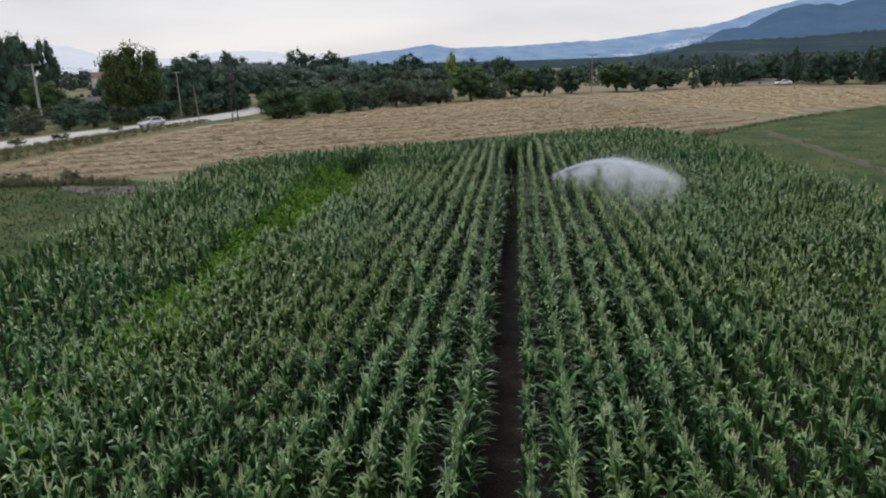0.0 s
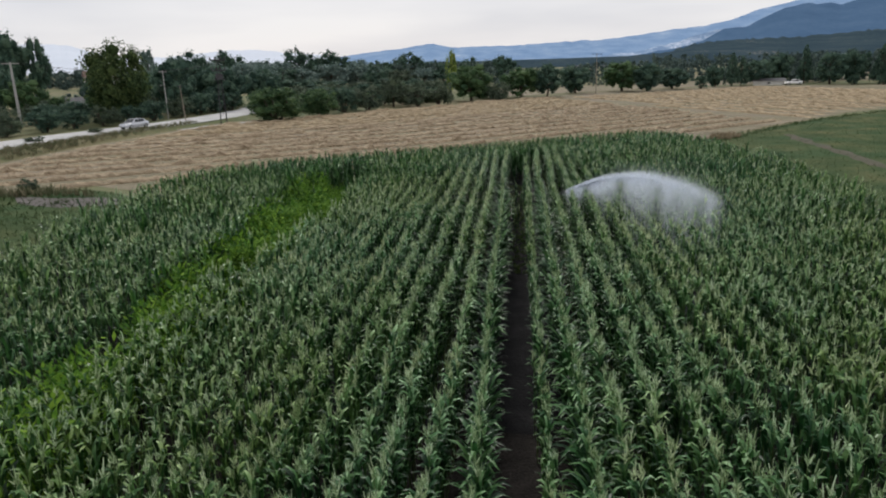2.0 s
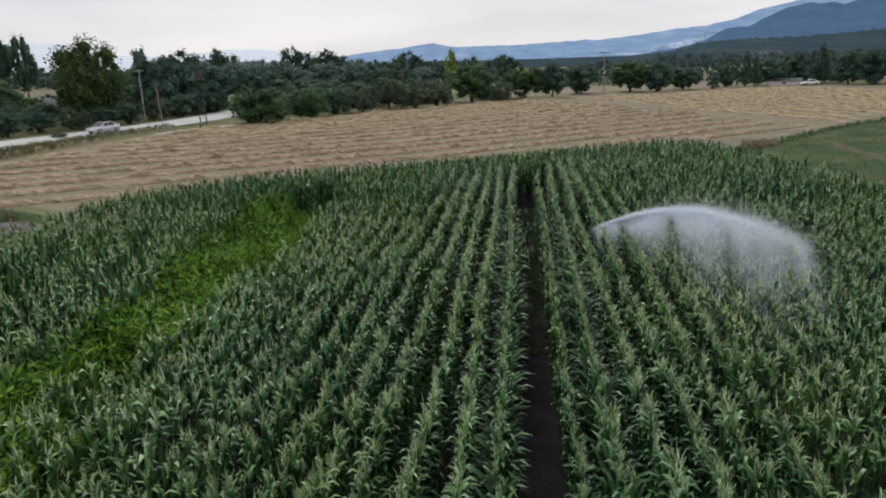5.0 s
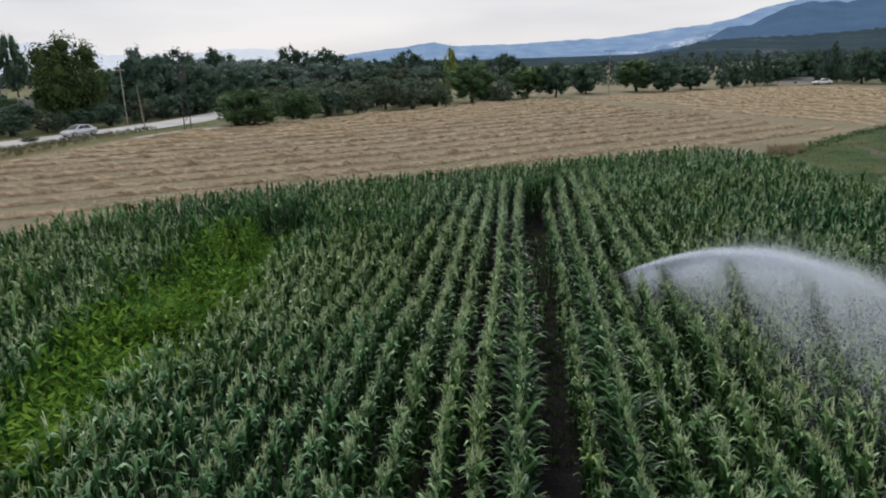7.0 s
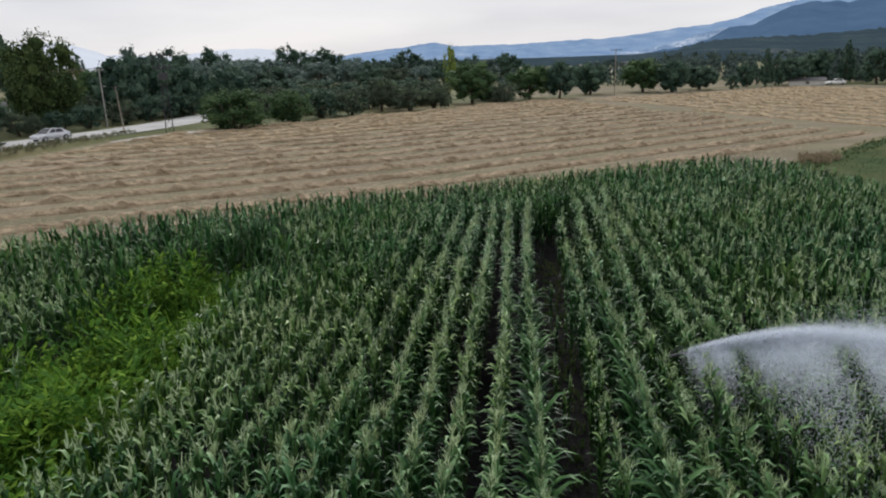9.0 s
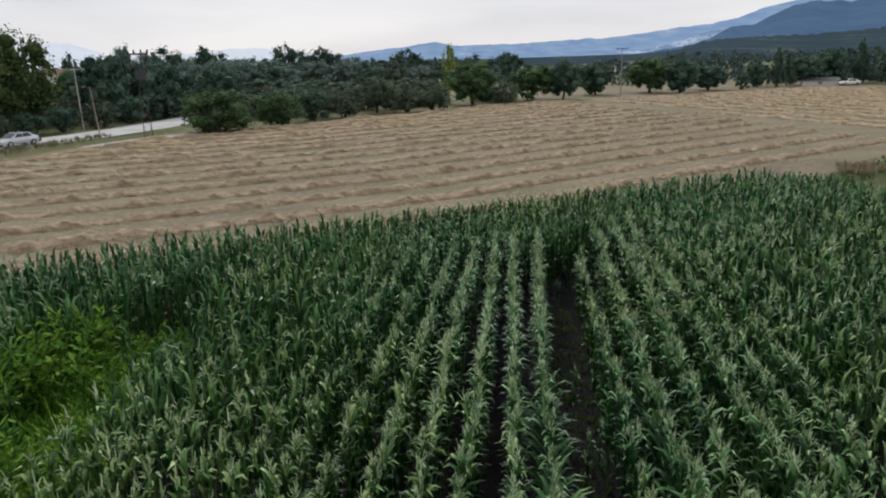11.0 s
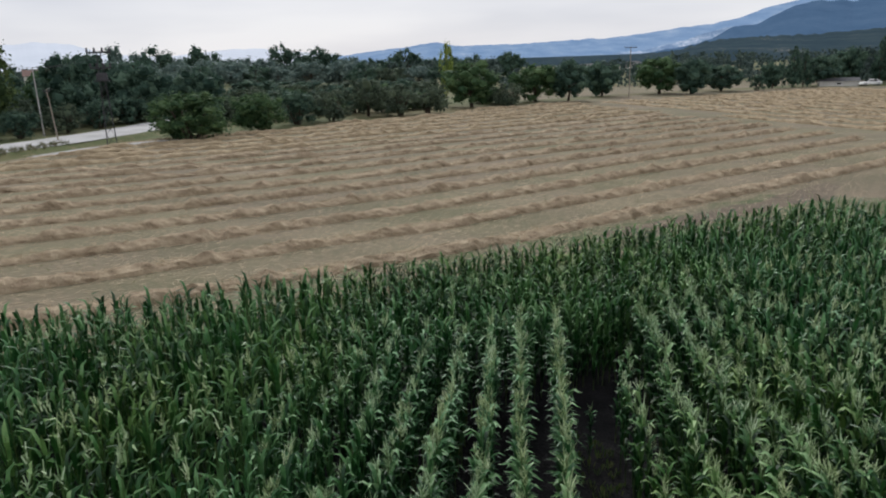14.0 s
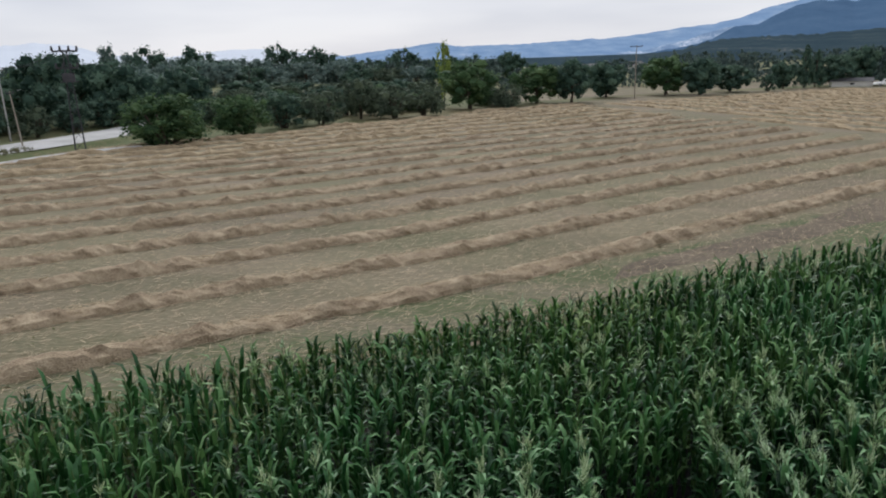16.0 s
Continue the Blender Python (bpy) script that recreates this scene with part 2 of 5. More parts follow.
M_FARHILL = hazy_hill_material("far_hill", [(0.070, 0.115, 0.19), (0.11, 0.16, 0.24), (0.16, 0.205, 0.27), (0.33, 0.35, 0.37)], ((0.33, 0.51, 0.80), 0.34), 0.012, (0.36, 0.74), (1, 0.25, 2.5))
M_MIDHILL = hazy_hill_material("mid_hill", [(0.014, 0.028, 0.050), (0.024, 0.044, 0.072), (0.042, 0.064, 0.092), (0.16, 0.18, 0.20)], ((0.25, 0.44, 0.76), 0.22), 0.014, (0.36, 0.84), (1, 0.3, 2.5))
M_LOWHILL = hazy_hill_material("wooded_foothill", [(0.014, 0.026, 0.030), (0.022, 0.036, 0.038), (0.036, 0.050, 0.048), (0.24, 0.215, 0.175)], ((0.22, 0.33, 0.48), 0.10), 0.025, (0.36, 0.74), (1, 0.4, 2.0))
M_SCAR = hazy_hill_material("pale_rock_slope", [(0.09, 0.13, 0.20), (0.13, 0.18, 0.25), (0.34, 0.37, 0.42), (0.56, 0.57, 0.58)], ((0.33, 0.50, 0.78), 0.30), 0.016, (0.42, 0.66), (1, 0.25, 2.0))
M_PALEHILL = hazy_hill_material("pale_hill", [(0.33, 0.36, 0.41), (0.38, 0.41, 0.46)], ((0.66, 0.70, 0.78), 0.46), 0.004)


def water_material():
    m = bpy.data.materials.new("water_drops")
    m.use_nodes = True
    n, l = m.node_tree.nodes, m.node_tree.links
    b = n["Principled BSDF"]
    b.inputs["Base Color"].default_value = (0.86, 0.92, 1.0, 1)
    b.inputs["Roughness"].default_value = 0.3
    tr, ms = n.new("ShaderNodeBsdfTranslucent"), n.new("ShaderNodeMixShader")
    tr.inputs["Color"].default_value = (0.86, 0.92, 1.0, 1)
    ms.inputs["Fac"].default_value = 0.5
    l.new(b.outputs["BSDF"], ms.inputs[1])
    l.new(tr.outputs["BSDF"], ms.inputs[2])
    clear, mist = n.new("ShaderNodeBsdfTransparent"), n.new("ShaderNodeMixShader")
    mist.inputs["Fac"].default_value = 0.30
    l.new(clear.outputs["BSDF"], mist.inputs[1])
    l.new(ms.outputs["Shader"], mist.inputs[2])
    l.new(mist.outputs["Shader"], n["Material Output"].inputs["Surface"])
    return m


M_WATER = water_material()


# ---- mesh tools ----
def mesh_of(name, verts, faces, mats, index=None, smooth=False):
    me = bpy.data.meshes.new(name)
    verts = np.asarray(verts, dtype=np.float32)
    sizes = np.array([len(f) for f in faces], dtype=np.int32) if not isinstance(faces, np.ndarray) else np.full(len(faces), faces.shape[1], dtype=np.int32)
    flat = np.asarray(faces, dtype=np.int32).ravel() if isinstance(faces, np.ndarray) else np.array([i for f in faces for i in f], dtype=np.int32)
    me.vertices.add(len(verts)); me.vertices.foreach_set("co", verts.ravel())
    me.loops.add(len(flat)); me.loops.foreach_set("vertex_index", flat)
    me.polygons.add(len(sizes))
    me.polygons.foreach_set("loop_start", np.concatenate(([0], np.cumsum(sizes)[:-1])).astype(np.int32))
    me.polygons.foreach_set("loop_total", sizes)
    for m in (mats if isinstance(mats, (list, tuple)) else [mats]):
        me.materials.append(m)
    if index is not None:
        me.polygons.foreach_set("material_index", np.asarray(index, dtype=np.int32))
    me.polygons.foreach_set("use_smooth", np.full(len(sizes), smooth))
    me.update(calc_edges=True)
    return me


def part(name, bm, mat, parent=None, label="", smooth=False):
    """Link a bmesh as one mesh object, under a thing or a part if one is given."""
    me = bpy.data.meshes.new(name)
    bm.to_mesh(me); bm.free()
    me.materials.append(mat)
    if smooth:
        me.polygons.foreach_set("use_smooth", [True] * len(me.polygons))
    ob = new(name, me)
    ob.parent = parent
    return tagged(ob, label)


def thing(name, m, label, category, group="", kind=""):
    ob = new(name)
    ob.empty_display_size = 0.2
    ob.matrix_basis = m
    return tagged(ob, label, category, group, kind)


def box(bm, x0, x1, y0, y1, z0, z1, bevel=0.0):
    r = bmesh.ops.create_cube(bm, size=1, matrix=Matrix.Translation(((x0 + x1) / 2, (y0 + y1) / 2, (z0 + z1) / 2)) @ Matrix.Diagonal((x1 - x0, y1 - y0, z1 - z0, 1)))
    if bevel:
        bmesh.ops.bevel(bm, geom=list({e for v in r["verts"] for e in v.link_edges}), offset=bevel, segments=2, affect="EDGES")
    return bm


def rod(bm, a, b, r0, r1=None, sides=8):
    a, b = Vector(a), Vector(b)
    d = b - a
    m = Matrix.Translation((a + b) / 2) @ d.to_track_quat("Z", "Y").to_matrix().to_4x4()
    bmesh.ops.create_cone(bm, cap_ends=True, segments=sides, radius1=r0, radius2=r0 if r1 is None else r1, depth=d.length, matrix=m)
    return bm


def rot_z(a):
    c, s = np.cos(a), np.sin(a)
    o, i = np.zeros_like(c), np.ones_like(c)
    return np.stack([np.stack([c, -s, o], -1), np.stack([s, c, o], -1), np.stack([o, o, i], -1)], -2)


def scatter(templates, pos, yaw, scale, lean=None, rng=None):
    """Join many copies of small templates (verts, faces, index) into one set of arrays."""
    vs, fs, ix, base = [], [], [], 0
    pick = rng.integers(0, len(templates), len(pos))
    for k, (tv, tf, ti) in enumerate(templates):
        w = np.nonzero(pick == k)[0]
        if not len(w):
            continue
        p = tv[None] * scale[w][:, None, :]
        p = np.einsum("nij,nvj->nvi", rot_z(yaw[w]), p)
        if lean is not None:
            p[..., 0] += p[..., 2] * lean[w][:, None, 0]
            p[..., 1] += p[..., 2] * lean[w][:, None, 1]
        p += pos[w][:, None]
        n, m = p.shape[:2]
        vs.append(p.reshape(-1, 3))
        fs.append((tf[None] + (np.arange(n) * m)[:, None, None] + base).reshape(-1, tf.shape[1]))
        ix.append(np.tile(ti, n))
        base += n * m
    return np.concatenate(vs), np.concatenate(fs), np.concatenate(ix)


def inside(poly, x, y):
    """Which of the points lie in the polygon."""
    x, y = np.asarray(x, float), np.asarray(y, float)
    res = np.zeros(x.shape, bool)
    for (ax, ay), (bx, by) in zip(poly, poly[1:] + poly[:1]):
        if ay == by:
            continue
        res ^= ((ay > y) != (by > y)) & (x < (bx - ax) * (y - ay) / (by - ay) + ax)
    return res


def sheet(name, poly, z, mat, label, category, step=None, wobble=0.0):
    """A flat piece of ground with an uneven outline, as a structure."""
    pts = []
    for (ax, ay), (bx, by) in zip(poly, poly[1:] + poly[:1]):
        n = max(1, int(math.hypot(bx - ax, by - ay) / (step or 1e9)))
        for i in range(n):
            x, y = ax + (bx - ax) * i / n, ay + (by - ay) * i / n
            w = noise.noise_vector((x * 0.35, y * 0.35, 3.1)) * wobble
            pts.append((x + w.x, y + w.y, z))
    bm = bmesh.new()
    f = bm.faces.new([bm.verts.new(p) for p in pts])
    bmesh.ops.triangulate(bm, faces=[f])
    for f in bm.faces:
        if f.normal.z < 0:
            f.normal_flip()
    return tagged(part(name, bm, mat), label, category, "", "structure")


# ---- the plan ----
ROW_STEP = 0.685
FAR_EDGE = [(-21.9, 42.6), (-21.6, 46.2), (-20.5, 49.2), (-18.6, 51.2), (-16.2, 53.0), (-13.4, 54.9), (-10.6, 56.6), (-7.6, 58.0), (-5.4, 59), (-1.3, 61.2), (3.5, 64.3), (6.9, 66.4), (10.0, 67.8), (12.0, 67.6), (13.7, 65.2), (14.6, 61.6)]
WEEDS = [(-11.3, 16.6), (-11.5, 25.9), (-12.1, 34), (-13, 39.9), (-13.6, 45.1), (-13, 48.4), (-10.2, 49.2), (-9.4, 43.2), (-9, 36.2), (-9.6, 29.3), (-10.4, 22.4), (-10.7, 16.6)]
STUBBLE = [(-33, 54.6), (-42, 51.8), (-50.5, 57.5), (-52.0, 71.6), (-51.0, 85.0), (-50.2, 98.0), (-47.6, 111.5), (-44.4, 115.2), (-40.6, 117.6), (-35.4, 121.8), (-26, 135.6), (-21.6, 138.6), (-3.9, 161.0), (17, 183.4),
           (26.6, 187.6), (41, 196.2), (57, 201), (72, 199), (118, 182), (122, 170), (86, 143.5), (59, 118.6), (46, 110.0), (37, 100.0), (31, 93.6), (22.6, 83.6), (18, 79.1), (14, 72.3), (8.4, 70), (-2, 64.4), (-11, 59.2), (-17.6, 54.4), (-22.6, 51.0), (-26, 50.0), (-29, 53.0)]
ROAD = [(-66.6, 20), (-64, 50), (-62.4, 70), (-60.8, 81), (-59.2, 90), (-56.2, 100), (-53.2, 110), (-51.8, 119), (-51.2, 128), (-51.8, 140), (-54, 156)]


def left_x(y):
    return np.interp(y, [18, 24, 30, 34, 40, 43], [-18.6, -19.5, -20.5, -21.2, -21.7, -21.9])


def right_x(y):
    return np.interp(y, [22, 33, 41, 50, 56, 62, 65.5], [16.8, 16.9, 16.6, 16.4, 15.9, 14.7, 13.6])


def far_y(x):
    return np.interp(x, [p[0] for p in FAR_EDGE], [p[1] for p in FAR_EDGE])


def ground_z(x, y):
    """The ground is level but for the low bank that carries the gravel road and the trees behind it."""
    foot = np.interp(y, [20, 62, 85, 98, 112, 118, 126, 160], [-52.6, -52.6, -51.6, -50.4, -47.8, -46, -46.5, -50])
    u = min(1.0, max(0.0, (foot - x) / 1.3))
    return 0.5 * u * u * (3 - 2 * u)


# ---- ground ----
def ground_sheet():
    rings = [0, 6, 14, 25, 40, 60, 85, 115, 150, 200, 270, 370, 520, 750, 1100, 1700, 2700, 4700]
    n = 72
    verts, faces = [(0, 46, 0)], []
    for r in rings[1:]:
        for k in range(n):
            a = 2 * math.pi * k / n
            x, y = r * math.sin(a), 46 + r * math.cos(a)
            verts.append((x, y, 0))
    for k in range(n):
        faces.append((0, 1 + (k + 1) % n, 1 + k))
    for i in range(len(rings) - 2):
        for k in range(n):
            a, b = 1 + i * n + k, 1 + i * n + (k + 1) % n
            faces.append((a, b, b + n, a + n))
    return tagged(new("ground", mesh_of("ground", verts, faces, M_GROUND)), "wide plain of dry and green pasture", "ground", "", "structure")


def road_bank():
    """A long low bank of rough grass, rising from the stubble to the road."""
    ys = np.arange(16, 176, 2.0)
    us = [0.5, 0, -0.2, -0.4, -0.65, -0.9, -1.1, -1.3, -4.2, -8, -16, -30, -60, -110]
    V, F = [], []
    for y in ys:
        foot = np.interp(y, [20, 62, 85, 98, 112, 118, 126, 160], [-52.6, -52.6, -51.6, -50.4, -47.8, -46, -46.5, -50])
        for u in us:
            x = foot + u + 0.3 * noise.noise((y * 0.3, u, 2.0))
            V.append((x, y, ground_z(x, y) + 0.004 + 0.05 * max(0, noise.noise((x * 0.5, y * 0.5, 4.0))) * (u < -0.5) - (0.03 if u > 0 else 0)))
    m = len(us)
    for i in range(len(ys) - 1):
        for k in range(m - 1):
            a = i * m + k
            F.append((a, a + m, a + m + 1, a + 1))
    return tagged(new("ground_bank", mesh_of("ground_bank", V, F, M_GROUND, smooth=True)), "low bank of rough dry grass under the road", "bank", "", "structure")


ground_sheet()
road_bank()
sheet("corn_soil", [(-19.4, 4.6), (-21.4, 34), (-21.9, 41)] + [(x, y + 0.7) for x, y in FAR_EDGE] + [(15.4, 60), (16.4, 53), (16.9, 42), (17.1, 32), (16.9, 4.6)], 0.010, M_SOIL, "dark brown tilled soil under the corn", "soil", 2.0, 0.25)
# a darker soil sheet under all but the nearest stretch of corn
sheet("darker_soil", [(-20.5, 20.5), (-20.5, 36.7), (-21.2, 43.5), (-19.6, 48.6), (-16.6, 51.2), (-9.6, 55.9), (-1, 60.4), (8.4, 65.6), (15.2, 61.9), (15.2, 19.1)], 0.016, M_DARKSOIL, "darker soil under most of the corn", "soil", 1.0, 0.5)
sheet("stubble_field", STUBBLE, 0.014, M_STUBBLE, "mown straw-coloured stubble field with greenish patches", "field", 2.5, 0.7)
sheet("grass_field", [(17.2, -24), (17.3, 31.7), (17.1, 42.1), (16.7, 53.7), (15.4, 61.3), (14.6, 67.2), (15.5, 71.1), (18.6, 79.1), (23.4, 83.8), (31.8, 93.4), (38, 100.2), (60, 118.8), (110, 162), (190, 132), (190, -24)], 0.007, M_GRASS, "green grass field with worn brown patches", "grass", 2.5, 0.6)
sheet("grass_verge", [(-18.8, -22), (-19.6, 22), (-21.6, 34), (-22.3, 42), (-22.3, 45.6), (-24.8, 48.4), (-29, 51.6), (-33, 53.6), (-42, 50.6), (-50, 55.2), (-53, 37.1), (-54, -20.5)], 0.007, M_GRASS, "green grass beside the corn field", "grass", 2.5, 0.6)


def strip(name, line, width, z, mat, label, category, step=2.0, wobble=0.3):
    pts = []
    for (ax, ay), (bx, by) in zip(line, line[1:]):
        n = max(1, int(math.hypot(bx - ax, by - ay) / step))
        pts += [(ax + (bx - ax) * i / n, ay + (by - ay) * i / n) for i in range(n)]
    pts.append(line[-1])
    bm, prev = bmesh.new(), None
    for i, (x, y) in enumerate(pts):
        a, b = pts[max(0, i - 1)], pts[min(len(pts) - 1, i + 1)]
        d = Vector((b[0] - a[0], b[1] - a[1], 0)).normalized()
        side = Vector((d.y, -d.x, 0))
        l = width / 2 + noise.noise((x * 0.4, y * 0.4, 1.0)) * wobble
        r = width / 2 + noise.noise((x * 0.4, y * 0.4, 7.0)) * wobble
        row = [bm.verts.new(Vector((x, y, z)) + side * s + Vector((0, 0, h))) for s, h in ((-l - 0.3, -0.03), (-l, 0.0), (0, 0.05), (r, 0.0), (r + 0.3, -0.03))]
        if prev:
            for k in range(4):
                bm.faces.new((prev[k], prev[k + 1], row[k + 1], row[k]))
        prev = row
    return tagged(part(name, bm, mat), label, category, "", "structure")


sheet("field_margin", [(-29.2, 53), (-22.4, 46.2), (-21.2, 49.4), (-17.9, 52.2), (-10.3, 57), (-1.2, 61.4), (8.5, 66.8), (13.4, 67.2), (15.2, 72.7), (9, 70.7), (-1.6, 65.3), (-10.8, 60.1), (-17.4, 55.3), (-23, 51.1), (-26, 49.9)], 0.011, M_GRASS, "thin green grass margin between corn and stubble", "grass", 1.5, 0.35)
sheet("green_stubble_margin", [(-24, 51.6), (-17.7, 54.6), (-11, 59.2), (-2, 64.4), (8.4, 70), (14, 72.5), (18.2, 79.5), (12, 80.5), (4, 73.9), (-6, 67.1), (-14, 62.1), (-22, 57.1), (-26.5, 54.3)], 0.020, M_MARGIN, "mown strip with thin green regrowth beside the corn", "field", 1.2, 0.9)
sheet("brown_margin", [(1.6, 69.9), (5.4, 72.4), (9.5, 75.0), (15.2, 79.4), (17.2, 82.6), (16.8, 84.0), (10.4, 77.9), (5.9, 74.8), (2.0, 71.6)], 0.024, M_BROWN, "brown trampled strip between corn and straw", "soil", 1.0, 0.5)
sheet("far_stubble", [(-6, 173.8), (20, 191.2), (62, 212.7), (150, 225.3), (150, 254.2), (60, 245.1), (-14, 213.4)], 0.012, M_STUBBLE, "far straw-coloured field beyond the tree row", "field", 8, 1.5)
sheet("far_pale_field", [(40, 287.6), (230, 259.1), (240, 288.8), (40, 315.4)], 0.012, M_STUBBLE, "far straw-coloured field among woods", "field", 8, 1.5)
sheet("bare_earth_strip", [(-36.5, 50.4), (-33, 50.1), (-29.5, 50), (-27.4, 49.2), (-27, 47.6), (-30.5, 46.6), (-34.5, 48.1)], 0.022, M_BARE, "strip of bare grey earth at the field corner", "soil", 1.0, 0.4)
strip("road", ROAD, 7.4, 0.57, M_ROAD, "pale grey gravel country road", "road")
strip("field_track", [(-49.2, 101.5), (-47.4, 107.5), (-44.6, 112.4), (-40.6, 117.0), (-36.6, 120.4)], 1.5, 0.05, M_ROAD, "narrow pale track beside the stubble", "track")
strip("grass_track", [(28.8, 83.2), (28.6, 80.9), (28.1, 73.6), (27.9, 67.3), (27.8, 62.0), (27.2, 50.0)], 0.9, 0.02, M_TRACK, "worn brown track through the grass", "track", 1.0, 0.7)


# ---- corn ----
def leaf_strip(rng, z, length, width, az, rise, droop, segs, fold, hook=2.2):
    """A maize leaf: an upright blade whose tip arches over, folded along its midrib."""
    out = np.array([math.cos(az), math.sin(az), 0.0])
    side = np.array([-math.sin(az), math.cos(az), 0.0])
    p = np.array([0, 0, z], float)
    pts, step = [], length / segs
    twist = rng.uniform(-0.6, 0.6)
    for i in range(segs + 1):
        t = i / segs
        ang = rise - droop * t ** hook
        w = width * min(1.0, 0.55 + 1.4 * t) * (1.0 if t < 0.5 else max(0.05, 1 - ((t - 0.5) / 0.52) ** 1.6))
        n = out * -math.sin(ang) + np.array([0, 0, math.cos(ang)])
        s = side * math.cos(twist * t) + n * math.sin(twist * t)
        pts.append((p.copy(), s * w / 2, n * w * 0.25))
        p = p + (out * math.cos(ang) + np.array([0, 0, 1]) * math.sin(ang)) * step
    v, f = [], []
    for c, s, n in pts:
        v += [c - s + n, c, c + s + n] if fold else [c - s, c + s]
    k = 3 if fold else 2
    for i in range(segs):
        for j in range(k - 1):
            a = i * k + j
            f.append((a, a + 1, a + k + 1, a + k))
    return v, f


def corn_parts(rng, detail, tassel=True, low=False):
    """One maize plant as lists of (kind, verts, faces); low: with the lower leaves, as at the field's edges."""
    out = []
    h = rng.uniform(2.08, 2.2)
    r = 0.014
    ring = [(math.cos(a) * r, math.sin(a) * r) for a in (0.5, 2.6, 4.7)]
    v = [(x, y, 0) for x, y in ring] + [(x * 0.5, y * 0.5, h) for x, y in ring]
    out.append(("stalk", v, [(0, 1, 4, 3), (1, 2, 5, 4), (2, 0, 3, 5)]))
    n = (15 if detail else 9) + (3 if low else 0) + (0 if tassel else 2)
    z0 = 0.30 if low else 0.48 if detail else 0.74
    plane = rng.normal(0, 0.6)
    for i in range(n):
        t = (i + rng.uniform(-0.2, 0.2)) / (n - 1)
        az = plane + math.pi * (i % 2) + rng.normal(0, 0.5)
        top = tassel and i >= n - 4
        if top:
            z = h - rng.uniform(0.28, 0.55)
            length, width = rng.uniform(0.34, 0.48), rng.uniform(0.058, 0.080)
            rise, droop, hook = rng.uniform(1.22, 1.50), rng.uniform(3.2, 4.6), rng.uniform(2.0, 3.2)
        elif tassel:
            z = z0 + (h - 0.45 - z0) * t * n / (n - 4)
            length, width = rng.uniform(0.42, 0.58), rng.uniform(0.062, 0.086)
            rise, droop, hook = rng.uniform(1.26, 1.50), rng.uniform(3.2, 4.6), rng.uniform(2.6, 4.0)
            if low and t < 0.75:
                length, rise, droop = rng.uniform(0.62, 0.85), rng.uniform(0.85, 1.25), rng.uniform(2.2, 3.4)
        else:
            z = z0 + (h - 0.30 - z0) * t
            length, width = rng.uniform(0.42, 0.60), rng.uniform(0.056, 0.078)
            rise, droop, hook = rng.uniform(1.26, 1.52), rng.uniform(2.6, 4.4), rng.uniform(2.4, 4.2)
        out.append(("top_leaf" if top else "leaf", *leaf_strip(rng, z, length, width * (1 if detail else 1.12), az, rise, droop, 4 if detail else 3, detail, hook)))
    if tassel:
        v, f = [], []
        m = 20 if detail else 10
        for i in range(m):
            az, tip = rng.uniform(0, 6.28), rng.uniform(0.06, 0.16) if i else 0.26
            spread = abs(rng.normal(0, 0.22)) if i else 0.04
            d = np.array([math.cos(az) * math.sin(spread), math.sin(az) * math.sin(spread), math.cos(spread)])
            tw = rng.uniform(0, 3.14)
            s = np.array([-math.sin(tw), math.cos(tw), 0]) * (0.0075 if detail else 0.015)
            o = np.array([rng.normal(0, 0.02), rng.normal(0, 0.02), h + 0.02 - 0.15 * rng.random()])
            b = len(v)
            e = o + d * tip + np.array([math.cos(az), math.sin(az), -0.3]) * 0.04
            v += [o - s, o + s, e + s * .5, e - s * .5]
            f.append((b, b + 1, b + 2, b + 3))
        out.append(("tassel", v, f))
    return out


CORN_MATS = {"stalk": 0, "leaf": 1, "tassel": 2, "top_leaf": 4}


def as_template(parts, leaf=1):
    v, f, ix = [], [], []
    for kind, pv, pf in parts:
        b = len(v)
        v += [tuple(p) for p in pv]
        f += [tuple(i + b for i in q) for q in pf]
        ix += [leaf if kind == "leaf" else CORN_MATS[kind]] * len(pf)
    return np.array(v, float), np.array(f), np.array(ix)


